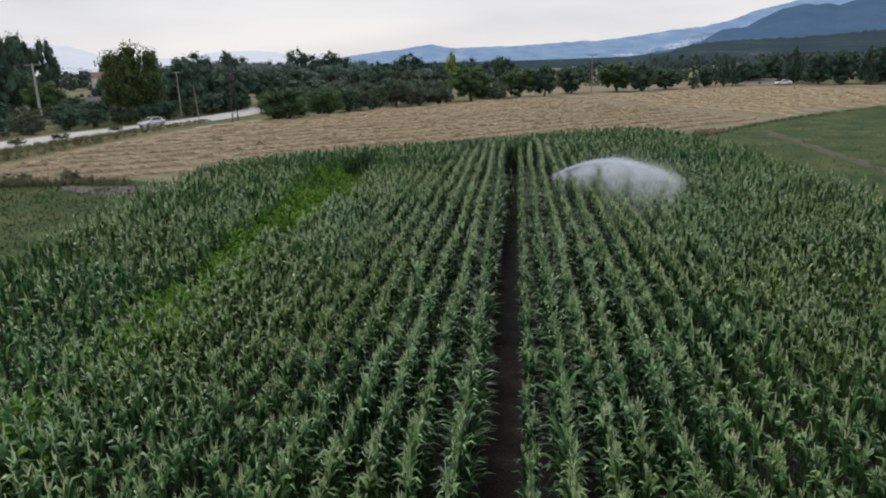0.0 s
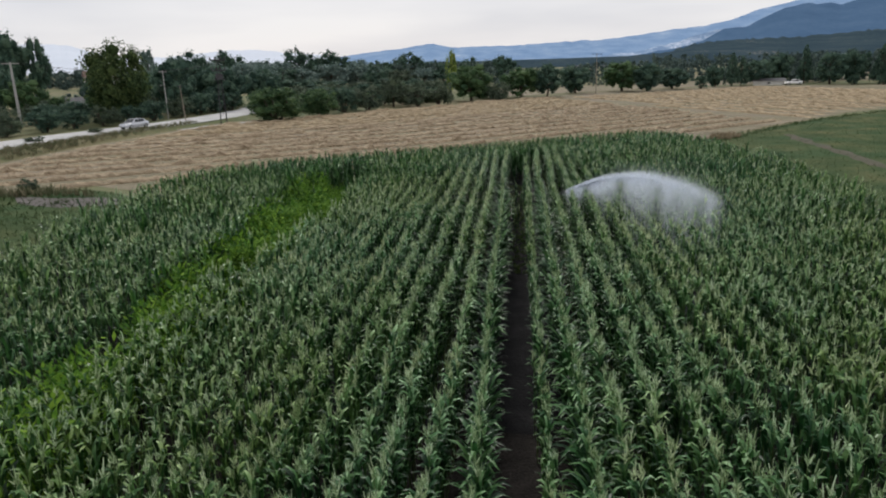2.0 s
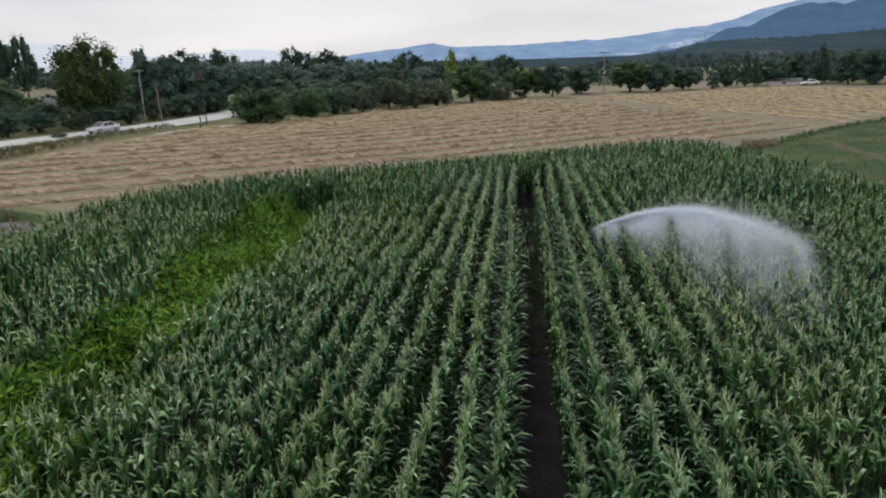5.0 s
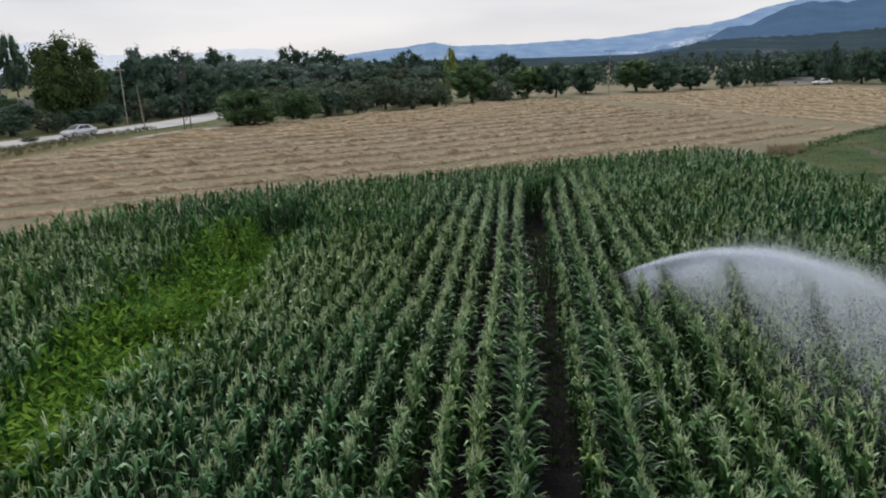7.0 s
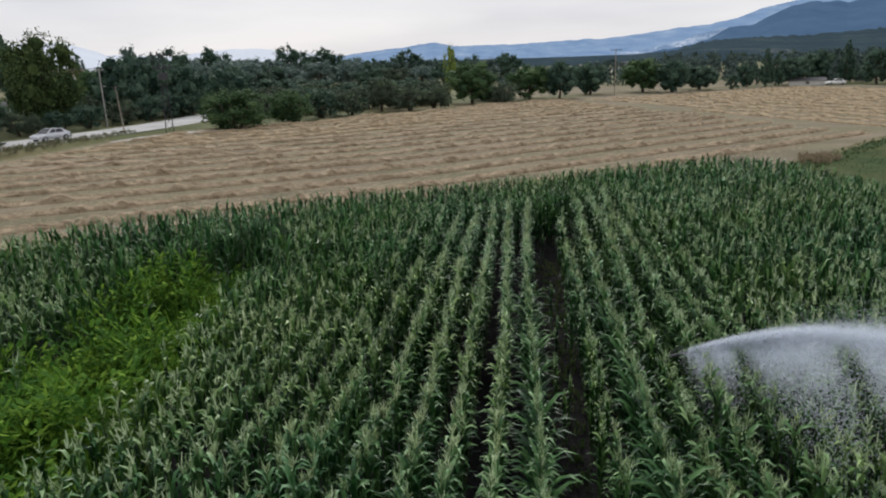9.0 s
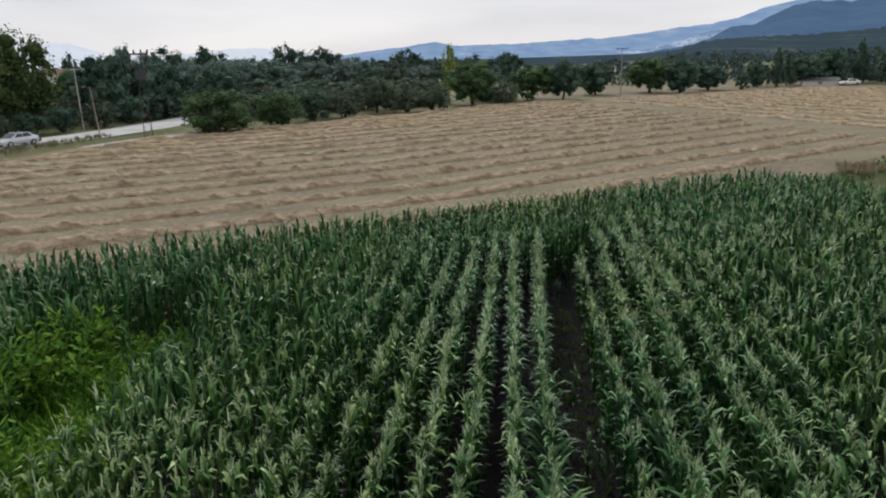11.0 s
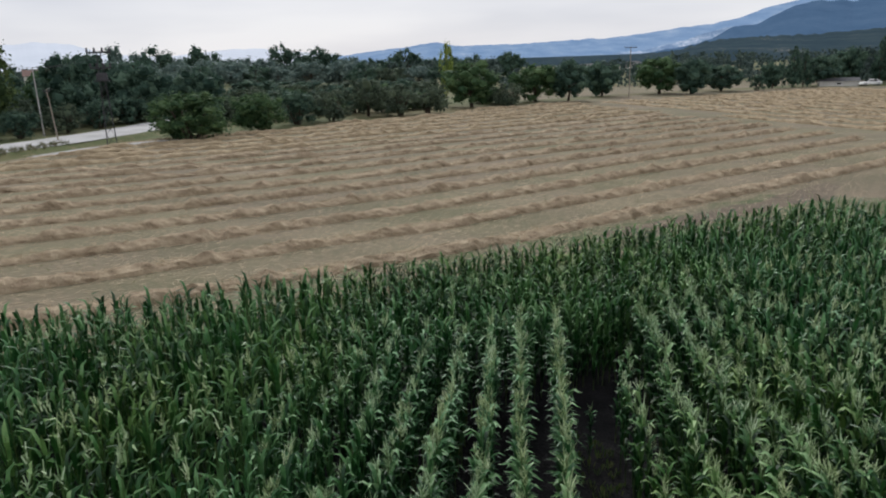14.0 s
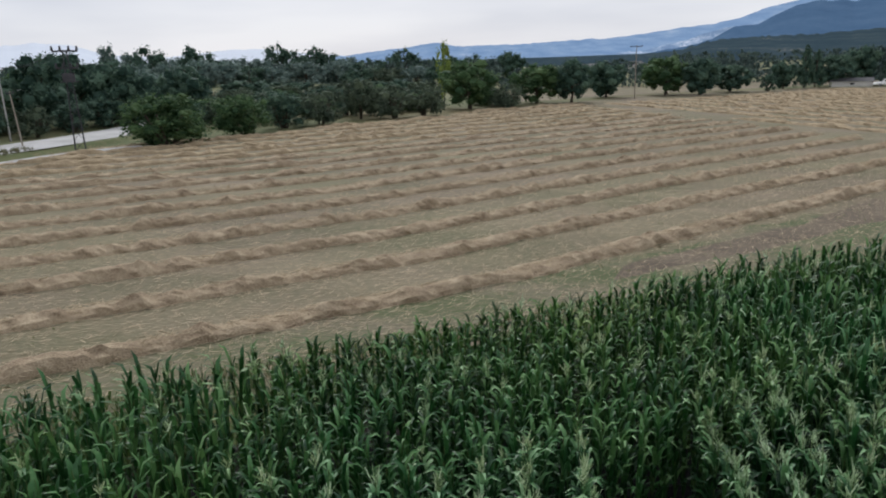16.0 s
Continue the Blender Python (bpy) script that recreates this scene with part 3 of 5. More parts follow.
def corn_positions(rng):
    """Plants along the rows, then the cross-drilled headland along the far edge."""
    xs = [-1.0 - ROW_STEP * k for k in range(34)] + [0.99 + ROW_STEP * k for k in range(24)]
    out = []
    for x in xs:
        y = np.arange(6.0, 67, 0.19 if -9.5 < x < 9 else 0.24)
        y = y + rng.uniform(-0.06, 0.06, len(y))
        wander = 0.05 * np.sin(y * 0.31 + x * 3) + 0.04 * np.sin(y * 0.11 + x)
        loose = 0.025 if -10.5 < x < 10 else 0.045
        px = x + wander + rng.normal(0, loose, len(y))
        keep = (y < far_y(x) - 6.4) & (x > left_x(y)) & (x < right_x(y)) & (rng.random(len(y)) > 0.06)
        out.append(np.stack([px[keep], y[keep], np.zeros(keep.sum())], -1))
    rows = np.concatenate(out)
    y = np.arange(4, 53.2, 0.21)
    keep = rng.random(len(y)) < 0.8
    short = np.stack([0.33 + rng.normal(0, 0.06, keep.sum()), y[keep] + rng.uniform(-0.1, 0.1, keep.sum()), np.ones(keep.sum())], -1)
    y = np.arange(38, 53.2, 0.24)
    keep = rng.random(len(y)) < 0.14
    short = np.concatenate([short, np.stack([-0.32 + rng.normal(0, 0.12, keep.sum()), y[keep], np.full(keep.sum(), 3.0)], -1)])
    head = []
    for k in range(9):
        x = np.arange(-21.8, 15.6, 0.17)
        x = x + rng.uniform(-0.05, 0.05, len(x))
        y = far_y(x) - 0.25 - 0.68 * k * 1.12 + rng.normal(0, 0.10, len(x))
        ok = (x > left_x(y) + 0.2) & (x < right_x(y))
        x, y = x[ok], y[ok]
        head.append(np.stack([x, y, np.full(len(x), 2.0)], -1)[rng.random(len(x)) > 0.05])
    allp = np.concatenate([rows, short] + head)
    ok = ~inside(WEEDS, allp[:, 0], allp[:, 1]) | (rng.random(len(allp)) < 0.03)
    ok &= np.hypot(allp[:, 0] - 1.75, allp[:, 1] - 39.0) > 0.45
    return allp[ok]


def build_corn():
    rng = np.random.default_rng(4)
    near = [as_template(corn_parts(rng, True)) for _ in range(9)]
    near_green = [as_template(corn_parts(rng, True, False, True), 3) for _ in range(7)]
    far = [as_template(corn_parts(rng, False)) for _ in range(8)]
    far_green = [as_template(corn_parts(rng, False, False, True), 3) for _ in range(6)]
    p = corn_positions(rng)
    kind = p[:, 2].copy()
    p[:, 2] = 0.005
    n = len(p)
    scale = np.ones((n, 3)) * rng.normal(1.0, 0.055, n)[:, None]
    scale[:, 2] *= rng.normal(1.06, 0.025, n)
    patch = np.array([noise.noise((x * 0.16, y * 0.16, 5.0)) for x, y in p[:, :2]])
    scale *= (1 + 0.06 * patch)[:, None]
    scale[p[:, 0] < -12] *= rng.normal(1.0, 0.05, ((p[:, 0] < -12).sum(), 1))
    scale[(np.abs(p[:, 0] + 0.2) < 4) & (kind == 0)] *= (1.10, 1.10, 1.0)
    scale[kind == 2] = (1.0, 1.0, 1.0)
    scale[kind == 2] *= rng.normal(1.06, 0.022, ((kind == 2).sum(), 1))
    scale[kind == 1] *= rng.uniform(0.82, 0.98, ((kind == 1).sum(), 1))
    scale[kind == 3] *= rng.uniform(0.5, 0.78, ((kind == 3).sum(), 1))
    # the leaf fans of the drilled rows lie along the row, so that dark gaps stay open between them
    yaw, lean = np.pi / 2 + rng.normal(0, 0.75, n) + np.pi * rng.integers(0, 2, n) + np.where((p[:, 0] < -10.5) | (kind == 2), rng.uniform(0, 6.28, n), 0), rng.normal(0, 0.018, (n, 2)) * np.where((kind == 2) | (p[:, 0] < -13), 2.5, 1.0)[:, None]
    # plants of the two rows beside the bare track stand as things of their own
    own = (((np.abs(p[:, 0] + 1.03) < 0.25) | (np.abs(p[:, 0] - 0.99) < 0.25)) & (p[:, 1] > 10) & (p[:, 1] < 44) & (kind == 0))
    close = (np.abs(p[:, 0] + 1.2) < 5.2) & (p[:, 1] > 7)
    bare = (kind == 2) | (rng.random(n) < np.where(p[:, 0] < -10.5, 0.30 + 0.9 * patch, np.where(p[:, 0] > 10, 0.12 + 0.6 * patch, 0.02)))
    bare |= rng.random(n) < np.clip((p[:, 1] - 41) / 5.5, 0, 0.68) * np.clip(np.maximum((-3.2 - p[:, 0]) / 2.5, 0.6 * (p[:, 0] > 2.5)), 0, 1)
    bare &= ~own
    bare &= (kind != 2) | (rng.random(n) > 0.12)
    V, F, I, base = [], [], [], 0
    for sel, temps in ((close & ~bare & ~own, near), (close & bare & ~own, near_green), (~close & ~bare, far), (~close & bare, far_green)):
        w = np.nonzero(sel)[0]
        v, f, ix = scatter(temps, p[w], yaw[w], scale[w], lean[w], rng)
        V.append(v); F.append(f + base); I.append(ix)
        base += len(v)
    me = mesh_of("corn_crop", np.concatenate(V), np.concatenate(F), [M_STALK, M_SHADECORN, M_TASSEL, M_FRESH, M_TOP], np.concatenate(I), True)
    tagged(new("corn_crop", me), "tall green maize plants with pale tassels in dense rows", "corn crop", "", "stuff")
    return p[own], yaw[own], scale[own]


OWN_CORN = build_corn()


# ---- weeds, grass ----
def tuft_template(rng, blades, h, w, spread, bend):
    v, f = [], []
    for _ in range(blades):
        az, r = rng.uniform(0, 6.28), rng.uniform(0, spread)
        o = np.array([math.cos(az) * r, math.sin(az) * r, 0])
        a2 = az + rng.normal(0, 0.6)
        d = np.array([math.cos(a2), math.sin(a2), 0])
        s = np.array([-math.sin(a2), math.cos(a2), 0]) * w / 2
        hh, bb = h * rng.uniform(0.6, 1.1), bend * rng.uniform(0.4, 1.2)
        b = len(v)
        v += [o - s * .6, o + s * .6, o + d * bb * .35 * h + s + (0, 0, hh * .6), o + d * bb * .35 * h - s + (0, 0, hh * .6), o + d * bb * h + s * .2 + (0, 0, hh), o + d * bb * h - s * .2 + (0, 0, hh)]
        f += [(b, b + 1, b + 2, b + 3), (b + 3, b + 2, b + 4, b + 5)]
    return np.array(v, float), np.array(f), np.zeros(len(f), int)


def weed_template(rng):
    """A broad-leaved weed: short stems with oval leaves."""
    v, f = [], []
    for _ in range(46):
        az, r, z = rng.uniform(0, 6.28), rng.uniform(0.02, 0.20), rng.uniform(0.10, 0.95)
        o = np.array([math.cos(az) * r, math.sin(az) * r, z])
        a2, l, w = az + rng.normal(0, 0.7), rng.uniform(0.07, 0.14), rng.uniform(0.014, 0.030)
        d = np.array([math.cos(a2), math.sin(a2), rng.uniform(-0.2, 1.3)])
        s = np.array([-math.sin(a2), math.cos(a2), rng.uniform(-.3, .3)])
        b = len(v)
        v += [o, o + d * l * .5 + s * w, o + d * l, o + d * l * .5 - s * w]
        f.append((b, b + 1, b + 2, b + 3))
    return np.array(v, float), np.array(f), np.zeros(len(f), int)


def clumpy(x, y, rng):
    n = np.array([noise.noise((a * 0.45, c * 0.45, 2.0)) for a, c in zip(x, y)])
    return rng.random(len(x)) < 0.55 + 1.3 * n


def clumpier(x, y, rng):
    n = np.array([noise.noise((a * 0.22, c * 0.22, 8.0)) for a, c in zip(x, y)])
    return rng.random(len(x)) < 2.4 * (n - 0.12)


def fill(name, poly, count, temps, mat, size, seed, label, category, z=0.012, keep=None):
    rng = np.random.default_rng(seed)
    a = np.array(poly)
    x = rng.uniform(a[:, 0].min(), a[:, 0].max(), count * 4)
    y = rng.uniform(a[:, 1].min(), a[:, 1].max(), count * 4)
    ok = inside(poly, x, y)
    if keep is not None:
        ok &= keep(x, y, rng)
    x, y = x[ok][:count], y[ok][:count]
    n = len(x)
    zz = np.array([z + ground_z(a, b) for a, b in zip(x, y)])
    s = rng.uniform(size[0], size[1], (n, 1)) * np.ones((1, 3))
    v, f, ix = scatter(temps, np.stack([x, y, zz], -1), rng.uniform(0, 6.28, n), s, None, rng)
    return tagged(new(name, mesh_of(name, v, f, mat, ix)), label, category, "", "stuff")


trng = np.random.default_rng(8)
WEED_T = [weed_template(trng) for _ in range(6)]
GRASS_T = [tuft_template(trng, 9, 0.42, 0.03, 0.14, 0.5) for _ in range(5)]
DRY_T = [tuft_template(trng, 9, 0.35, 0.03, 0.16, 0.6) for _ in range(5)]
fill("weed_patch", WEEDS, 1100, WEED_T, M_WEED, (0.7, 1.3), 11, "bright yellow-green weeds filling a gap in the corn", "weeds", keep=clumpy)
fill("weed_grass", WEEDS, 2200, [tuft_template(trng, 9, 0.8, 0.035, 0.14, 0.5) for _ in range(5)], M_WEED, (0.7, 1.3), 19, "tall bright grass among the weeds", "grass")
fill("weed_fringe", [(-10.9, 9.7), (-11.6, 21.3), (-13.2, 35.2), (-14.2, 46.8), (-12.6, 47.9), (-9.6, 37.4), (-8.9, 23.5), (-9, 9.6)], 900, WEED_T, M_WEED, (1.4, 2.3), 12, "tall bright weeds between corn plants", "weeds", keep=clumpy)
SHORT_T = []
for _ in range(5):
    tv, tf, ti = tuft_template(trng, 7, 0.30, 0.035, 0.16, 0.7)
    keep = [q for k, q in enumerate(tf) if k % 2 == 0]
    SHORT_T.append((tv, np.array(keep), np.zeros(len(keep), int)))
MARGIN = [(-29.2, 53), (-22.4, 46.2), (-21.2, 49.4), (-17.9, 52.2), (-10.2, 56.7), (-1.2, 61.1), (8.5, 66.5), (13.4, 67), (15.2, 73), (8.8, 71.4), (-1.9, 66), (-11.2, 60.8), (-17.6, 56), (-23.4, 51.6), (-26, 50.1)]
fill("track_grass", [(-0.8, 32.4), (-0.8, 53.2), (0.2, 53.2), (0.2, 32.4)], 420, SHORT_T, M_BLADE, (0.4, 0.9), 27, "thin low grass on the bare track", "grass", 0.018)
fill("grass_margin", MARGIN, 4200, SHORT_T, M_BLADE, (0.6, 1.4), 13, "thin green grass along the corn field", "grass")
fill("stubble_regrowth", [(-26, 55.4), (-30, 66), (-14, 76.9), (6, 87.7), (20, 91.7), (14, 78.1), (6, 71.5), (-3, 66.1), (-12, 61.8), (-19, 56.3)], 2600, SHORT_T, M_REGROWTH, (0.15, 0.4), 25, "green regrowth among the stubble", "grass", 0.016, clumpier)
fill("dry_margin", MARGIN, 1400, SHORT_T, M_PALEDRY, (0.4, 1.0), 23, "dry grass along the corn field", "grass")
fill("meadow_grass", [(17.6, 22), (17.5, 42), (17, 54), (15.6, 63), (15.4, 69), (20, 79), (33, 93), (39, 100), (60, 117), (75, 112.7), (45, 44.5), (30, 15)], 900, GRASS_T, M_MEADOW, (0.25, 0.5), 14, "tufted green meadow grass", "grass", keep=clumpy)
fill("meadow_short_grass", [(17.6, 22), (17.5, 42), (17, 54), (15.6, 63), (15.4, 69), (20, 79), (33, 93), (39, 100), (60, 117), (75, 112.7), (45, 44.5), (30, 15)], 4200, SHORT_T, M_MEADOW, (0.25, 0.6), 24, "short green meadow grass", "grass")
fill("verge_grass", [(-20.6, 16), (-22, 34), (-22.6, 44), (-25, 48.4), (-29, 51.2), (-33, 53.2), (-42, 50.3), (-48, 52.8), (-50, 25.1)], 1500, GRASS_T, M_MEADOW, (0.3, 0.8), 15, "tufted green grass beside the corn", "grass", keep=clumpy)
fill("verge_short_grass", [(-20.6, 16), (-22, 34), (-22.6, 44), (-25, 48.4), (-29, 51.2), (-33, 53.2), (-42, 50.3), (-48, 52.8), (-50, 25.1)], 4500, SHORT_T, M_MEADOW, (0.3, 0.7), 26, "short green grass beside the corn", "grass")
fill("roadside_dry_grass", [(-52.8, 60), (-52.0, 85), (-51.2, 98), (-49.4, 108), (-51, 109), (-53.6, 98.6), (-55.6, 88), (-57.0, 78), (-58.4, 62)], 1300, DRY_T, M_VERGE, (0.7, 1.6), 16, "dull olive weeds and grass on the road verge", "grass")
fill("dry_weed_clump", [(19.4, 79.4), (21.6, 79.2), (23.4, 81.6), (23.0, 83.6), (21.0, 83.4)], 110, DRY_T, M_BROWNWEED, (0.8, 1.8), 28, "clump of tall dry brown weeds at the field corner", "weeds")
fill("verge_tall_weeds", [(-44, 51.6), (-34, 52.4), (-30, 50.4), (-34, 50.6), (-44, 49.4)], 220, GRASS_T, M_VERGE, (0.9, 1.8), 29, "tall dull weeds between verge and stubble", "weeds")
fill("field_end_dry_grass", [(13.2, 67.4), (14.4, 70.6), (18, 79.1), (22.6, 83.6), (31, 93.4), (37, 99.8), (59, 118.4), (60.6, 117.6), (38.6, 98.6), (32.6, 92.2), (24.4, 82.4), (20, 76.6), (16.0, 66.4)], 2200, DRY_T, M_MEADOW, (0.4, 0.9), 17, "green and dry grass strip at the field corner", "grass")


def flat_straw(count, seed):
    """Cut straw lying nearly flat on the stubble, mostly along the windrows."""
    rng = np.random.default_rng(seed)
    poly = [(-28, 53.2), (-34, 73.1), (-14, 88.5), (14, 105.9), (32, 102.8), (17, 78.6), (9, 70.4), (-2, 64.6), (-11, 59.4), (-18, 54.6), (-23, 51.1)]
    x, y = rng.uniform(-34, 32, count * 3), rng.uniform(49, 106, count * 3)
    ok = inside(poly, x, y)
    x, y = x[ok][:count], y[ok][:count]
    n = len(x)
    a, l = rng.normal(0.68, 0.55, n), rng.uniform(0.12, 0.38, n)
    dv = np.stack([np.cos(a) * l, np.sin(a) * l, rng.normal(0.0, 0.02, n)], -1) / 2
    sv = np.stack([-np.sin(a), np.cos(a), rng.normal(0, 0.15, n)], -1) * 0.008
    c = np.stack([x, y, rng.uniform(0.035, 0.06, n)], -1)
    v = np.stack([c - dv - sv, c - dv + sv, c + dv + sv, c + dv - sv], 1).reshape(-1, 3)
    tagged(new("flat_straw", mesh_of("flat_straw", v, np.arange(4 * n).reshape(-1, 4), M_STRAND)), "cut straw lying on the stubble", "straw", "", "stuff")


flat_straw(42000, 18)


# ---- windrows of cut straw ----
def windrow(line, seed, far=False, golden=False):
    rng = np.random.default_rng(seed)
    pts = []
    step = 0.22 if not far else 0.5
    for (ax, ay), (bx, by) in zip(line, line[1:]):
        n = max(1, int(math.hypot(bx - ax, by - ay) / step))
        pts += [(ax + (bx - ax) * i / n, ay + (by - ay) * i / n) for i in range(n)]
    pts.append(line[-1])
    pts = np.array(pts)
    d = np.gradient(pts, axis=0)
    d /= np.linalg.norm(d, axis=1)[:, None]
    side = np.stack([d[:, 1], -d[:, 0]], -1)
    prof = [(-1.25, 0.0), (-0.95, 0.22), (-0.62, 0.62), (-0.25, 0.92), (0.12, 1.0), (0.46, 0.86), (0.74, 0.50), (0.88, 0.0)]
    V, F = [], []
    for i, (x, y) in enumerate(pts):
        w = 0.64 * (1 + 0.45 * noise.noise((x * 0.6, y * 0.6, seed)))
        h = 0.32 * min(1.7, max(0.12, 0.95 + 0.8 * noise.noise((x * 0.35, y * 0.35, seed + 9)) + 0.8 * noise.noise((x * 1.3, y * 1.3, seed + 2))))
        h *= min(1.0, 0.04 + i / 7, 0.04 + (len(pts) - 1 - i) / 7)
        c = 0.22 * noise.noise((x * 0.2, y * 0.2, seed + 4)) + 0.10 * noise.noise((x * 1.1, y * 1.1, seed + 6))
        for k, (u, z) in enumerate(prof):
            j = 0.13 * noise.noise((x * 2.6, y * 2.6, k * 3.7 + seed))
            V.append((x + side[i, 0] * (u * w + c + j), y + side[i, 1] * (u * w + c + j), 0.012 + h * z * max(0.15, 1 + 2.4 * j) if 0 < k < 7 else 0.010))
    m = len(prof)
    for i in range(len(pts) - 1):
        for k in range(m - 1):
            a = i * m + k
            F.append((a, a + 1, a + m + 1, a + m))
    root = thing("straw_windrow", pose(0, 0, 0), "long loose windrow of golden cut straw on stubble" if golden else "long loose windrow of pale cut straw on stubble", "windrow", "windrows on the stubble")
    b = new("mound", mesh_of("mound", V, F, M_GOLD if golden else M_STRAW)); b.parent = root
    n = int(len(pts) * (26 if not far else 7))
    i = rng.integers(0, len(pts), n)
    u = rng.normal(-0.05, 0.5, n)
    along = rng.uniform(-0.3, 0.3, n)
    c = np.stack([pts[i, 0] + side[i, 0] * u + d[i, 0] * along, pts[i, 1] + side[i, 1] * u + d[i, 1] * along, 0.02 + 0.36 * np.exp(-u * u * 4.2) * rng.uniform(0.4, 1.1, n)], -1)
    a = np.arctan2(d[i, 1], d[i, 0]) + rng.normal(0, 0.75, n)
    l = rng.uniform(0.18, 0.46, n) * (1.3 if far else 1)
    dv = np.stack([np.cos(a) * l, np.sin(a) * l, rng.normal(0.0, 0.09, n)], -1) / 2
    sv = np.stack([-np.sin(a), np.cos(a), rng.normal(0, 0.6, n)], -1) * (0.016 if far else 0.0065)
    v = np.stack([c - dv - sv, c - dv + sv, c + dv + sv, c + dv - sv], 1).reshape(-1, 3)
    s = new("loose_straw", mesh_of("loose_straw", v, np.arange(4 * n).reshape(-1, 4), M_GOLD if golden else M_STRAND)); s.parent = root
    tagged(s, "loose straw strands", "", "", "stuff")
    return root


def clip_line(pts, keep):
    """The longest run of the dense points that keep allows."""
    best, run = [], []
    for p in pts:
        if keep(*p):
            run.append(p)
        else:
            best, run = max(best, run, key=len), []
    return max(best, run, key=len)


def dense(line, step=2.0):
    out = []
    for (ax, ay), (bx, by) in zip(line, line[1:]):
        n = max(1, int(math.hypot(bx - ax, by - ay) / step))
        out += [(ax + (bx - ax) * i / n, ay + (by - ay) * i / n) for i in range(n)]
    return out + [line[-1]]


BASE = [(-70, 30.6), (-52, 44.3), (-34, 54.8), (-18.2, 64.2), (-5, 73.1), (9.3, 85.3), (18.6, 92.7), (31, 102.9), (60, 128.3)]
for k in range(-1, 18):
    off = 3.82 * k + 0.15
    line = dense([(x - 0.57 * off, y + 0.97 * off) for x, y in BASE])
    run = clip_line(line, lambda x, y: bool(inside(STUBBLE, [x], [y])[0]) and x < 33 - 0.362 * (y - 100.4))
    if len(run) > 4:
        windrow(run, 30 + k, k > 5, k > 8)
for k in range(-1, 14):
    off = 4.6 * k
    line = dense([(8 + 0.87 * off, 164.4 + 0.54 * off), (60 + 0.87 * off, 61.1 + 0.54 * off)])
    run = clip_line(line, lambda x, y: bool(inside(STUBBLE, [x], [y])[0]) and x > 35.5 - 0.362 * (y - 100.4))
    if len(run) > 8:
        windrow(run, 70 + k, True, True)


# ---- trees ----
def quad_ball(fine):
    """A small lump of 24 quads, or of 6 for what stays far off."""
    bm = bmesh.new()
    bmesh.ops.create_cube(bm, size=2)
    if fine:
        bmesh.ops.subdivide_edges(bm, edges=bm.edges[:], cuts=1, use_grid_fill=True)
    v = np.array([p.co.normalized() for p in bm.verts])
    f = np.array([[p.index for p in q.verts] for q in bm.faces])
    bm.free()
    return v, f


def crown_arrays(rng, clumps, leaves, size, core=0.62, fine=True):
    """Leaf blades over the skins of many clumps, each clump filled by a dark heart."""
    V, F, base = [], [], 0
    iv, fi = quad_ball(fine)
    tot = sum(c[3] ** 2 for c in clumps)
    for cx, cy, cz, r in clumps:
        v = iv * (1 + rng.uniform(-0.35, 0.35, (len(iv), 1))) * r * core + (cx, cy, cz)
        V.append(v); F.append(fi + base); base += len(v)
        n = max(8, int(leaves * r * r / tot))
        d = rng.normal(0, 1, (n, 3)); d /= np.linalg.norm(d, axis=1)[:, None]
        c = d * r * (0.45 + 0.65 * rng.random((n, 1)) ** 0.7) + (cx, cy, cz)
        nrm = d * 0.75 + (0, 0, 0.35) + rng.normal(0, 0.65, (n, 3)); nrm /= np.linalg.norm(nrm, axis=1)[:, None]
        t = np.cross(nrm, rng.normal(0, 1, (n, 3))); t /= np.linalg.norm(t, axis=1)[:, None]
        b = np.cross(nrm, t)
        s = size * rng.uniform(0.5, 1.3, (n, 1))
        q = np.stack([c - t * s, c - b * s * 0.62, c + t * s, c + b * s * 0.62], 1).reshape(-1, 3)
        V.append(q); F.append(np.arange(4 * n).reshape(-1, 4) + base); base += 4 * n
    return np.concatenate(V), np.concatenate(F)


def make_clumps(rng, shape, n):
    out = []
    while len(out) < n:
        u = rng.uniform(-1, 1, 3)
        q = np.linalg.norm(u)
        if q > 1 or q < 0.3:
            continue
        if shape == "round":
            c = (u[0] * 0.38, u[1] * 0.38, 0.47 + u[2] * 0.38); r = 0.075 + 0.10 * rng.random() ** 2
        elif shape == "spread":
            c = (u[0] * 0.41, u[1] * 0.41, 0.49 + u[2] * 0.40 + 0.04 * (1 - q)); r = 0.07 + 0.10 * rng.random() ** 2
        elif shape == "bush":
            c = (u[0] * 0.40, u[1] * 0.40, 0.42 + u[2] * 0.38); r = 0.075 + 0.10 * rng.random() ** 2
        elif shape == "poplar":
            c = (u[0] * 0.36, u[1] * 0.36, 0.55 + u[2] * 0.40); r = rng.uniform(0.08, 0.13)
        else:
            z = rng.uniform(0.12, 0.95)
            a, rr = rng.uniform(0, 6.28), 0.42 * (1 - z) + 0.04
            c = (math.cos(a) * rr * rng.uniform(.4, 1), math.sin(a) * rr * rng.uniform(.4, 1), z); r = 0.05 + 0.09 * (1 - z)
        out.append((*c, r))
    return out


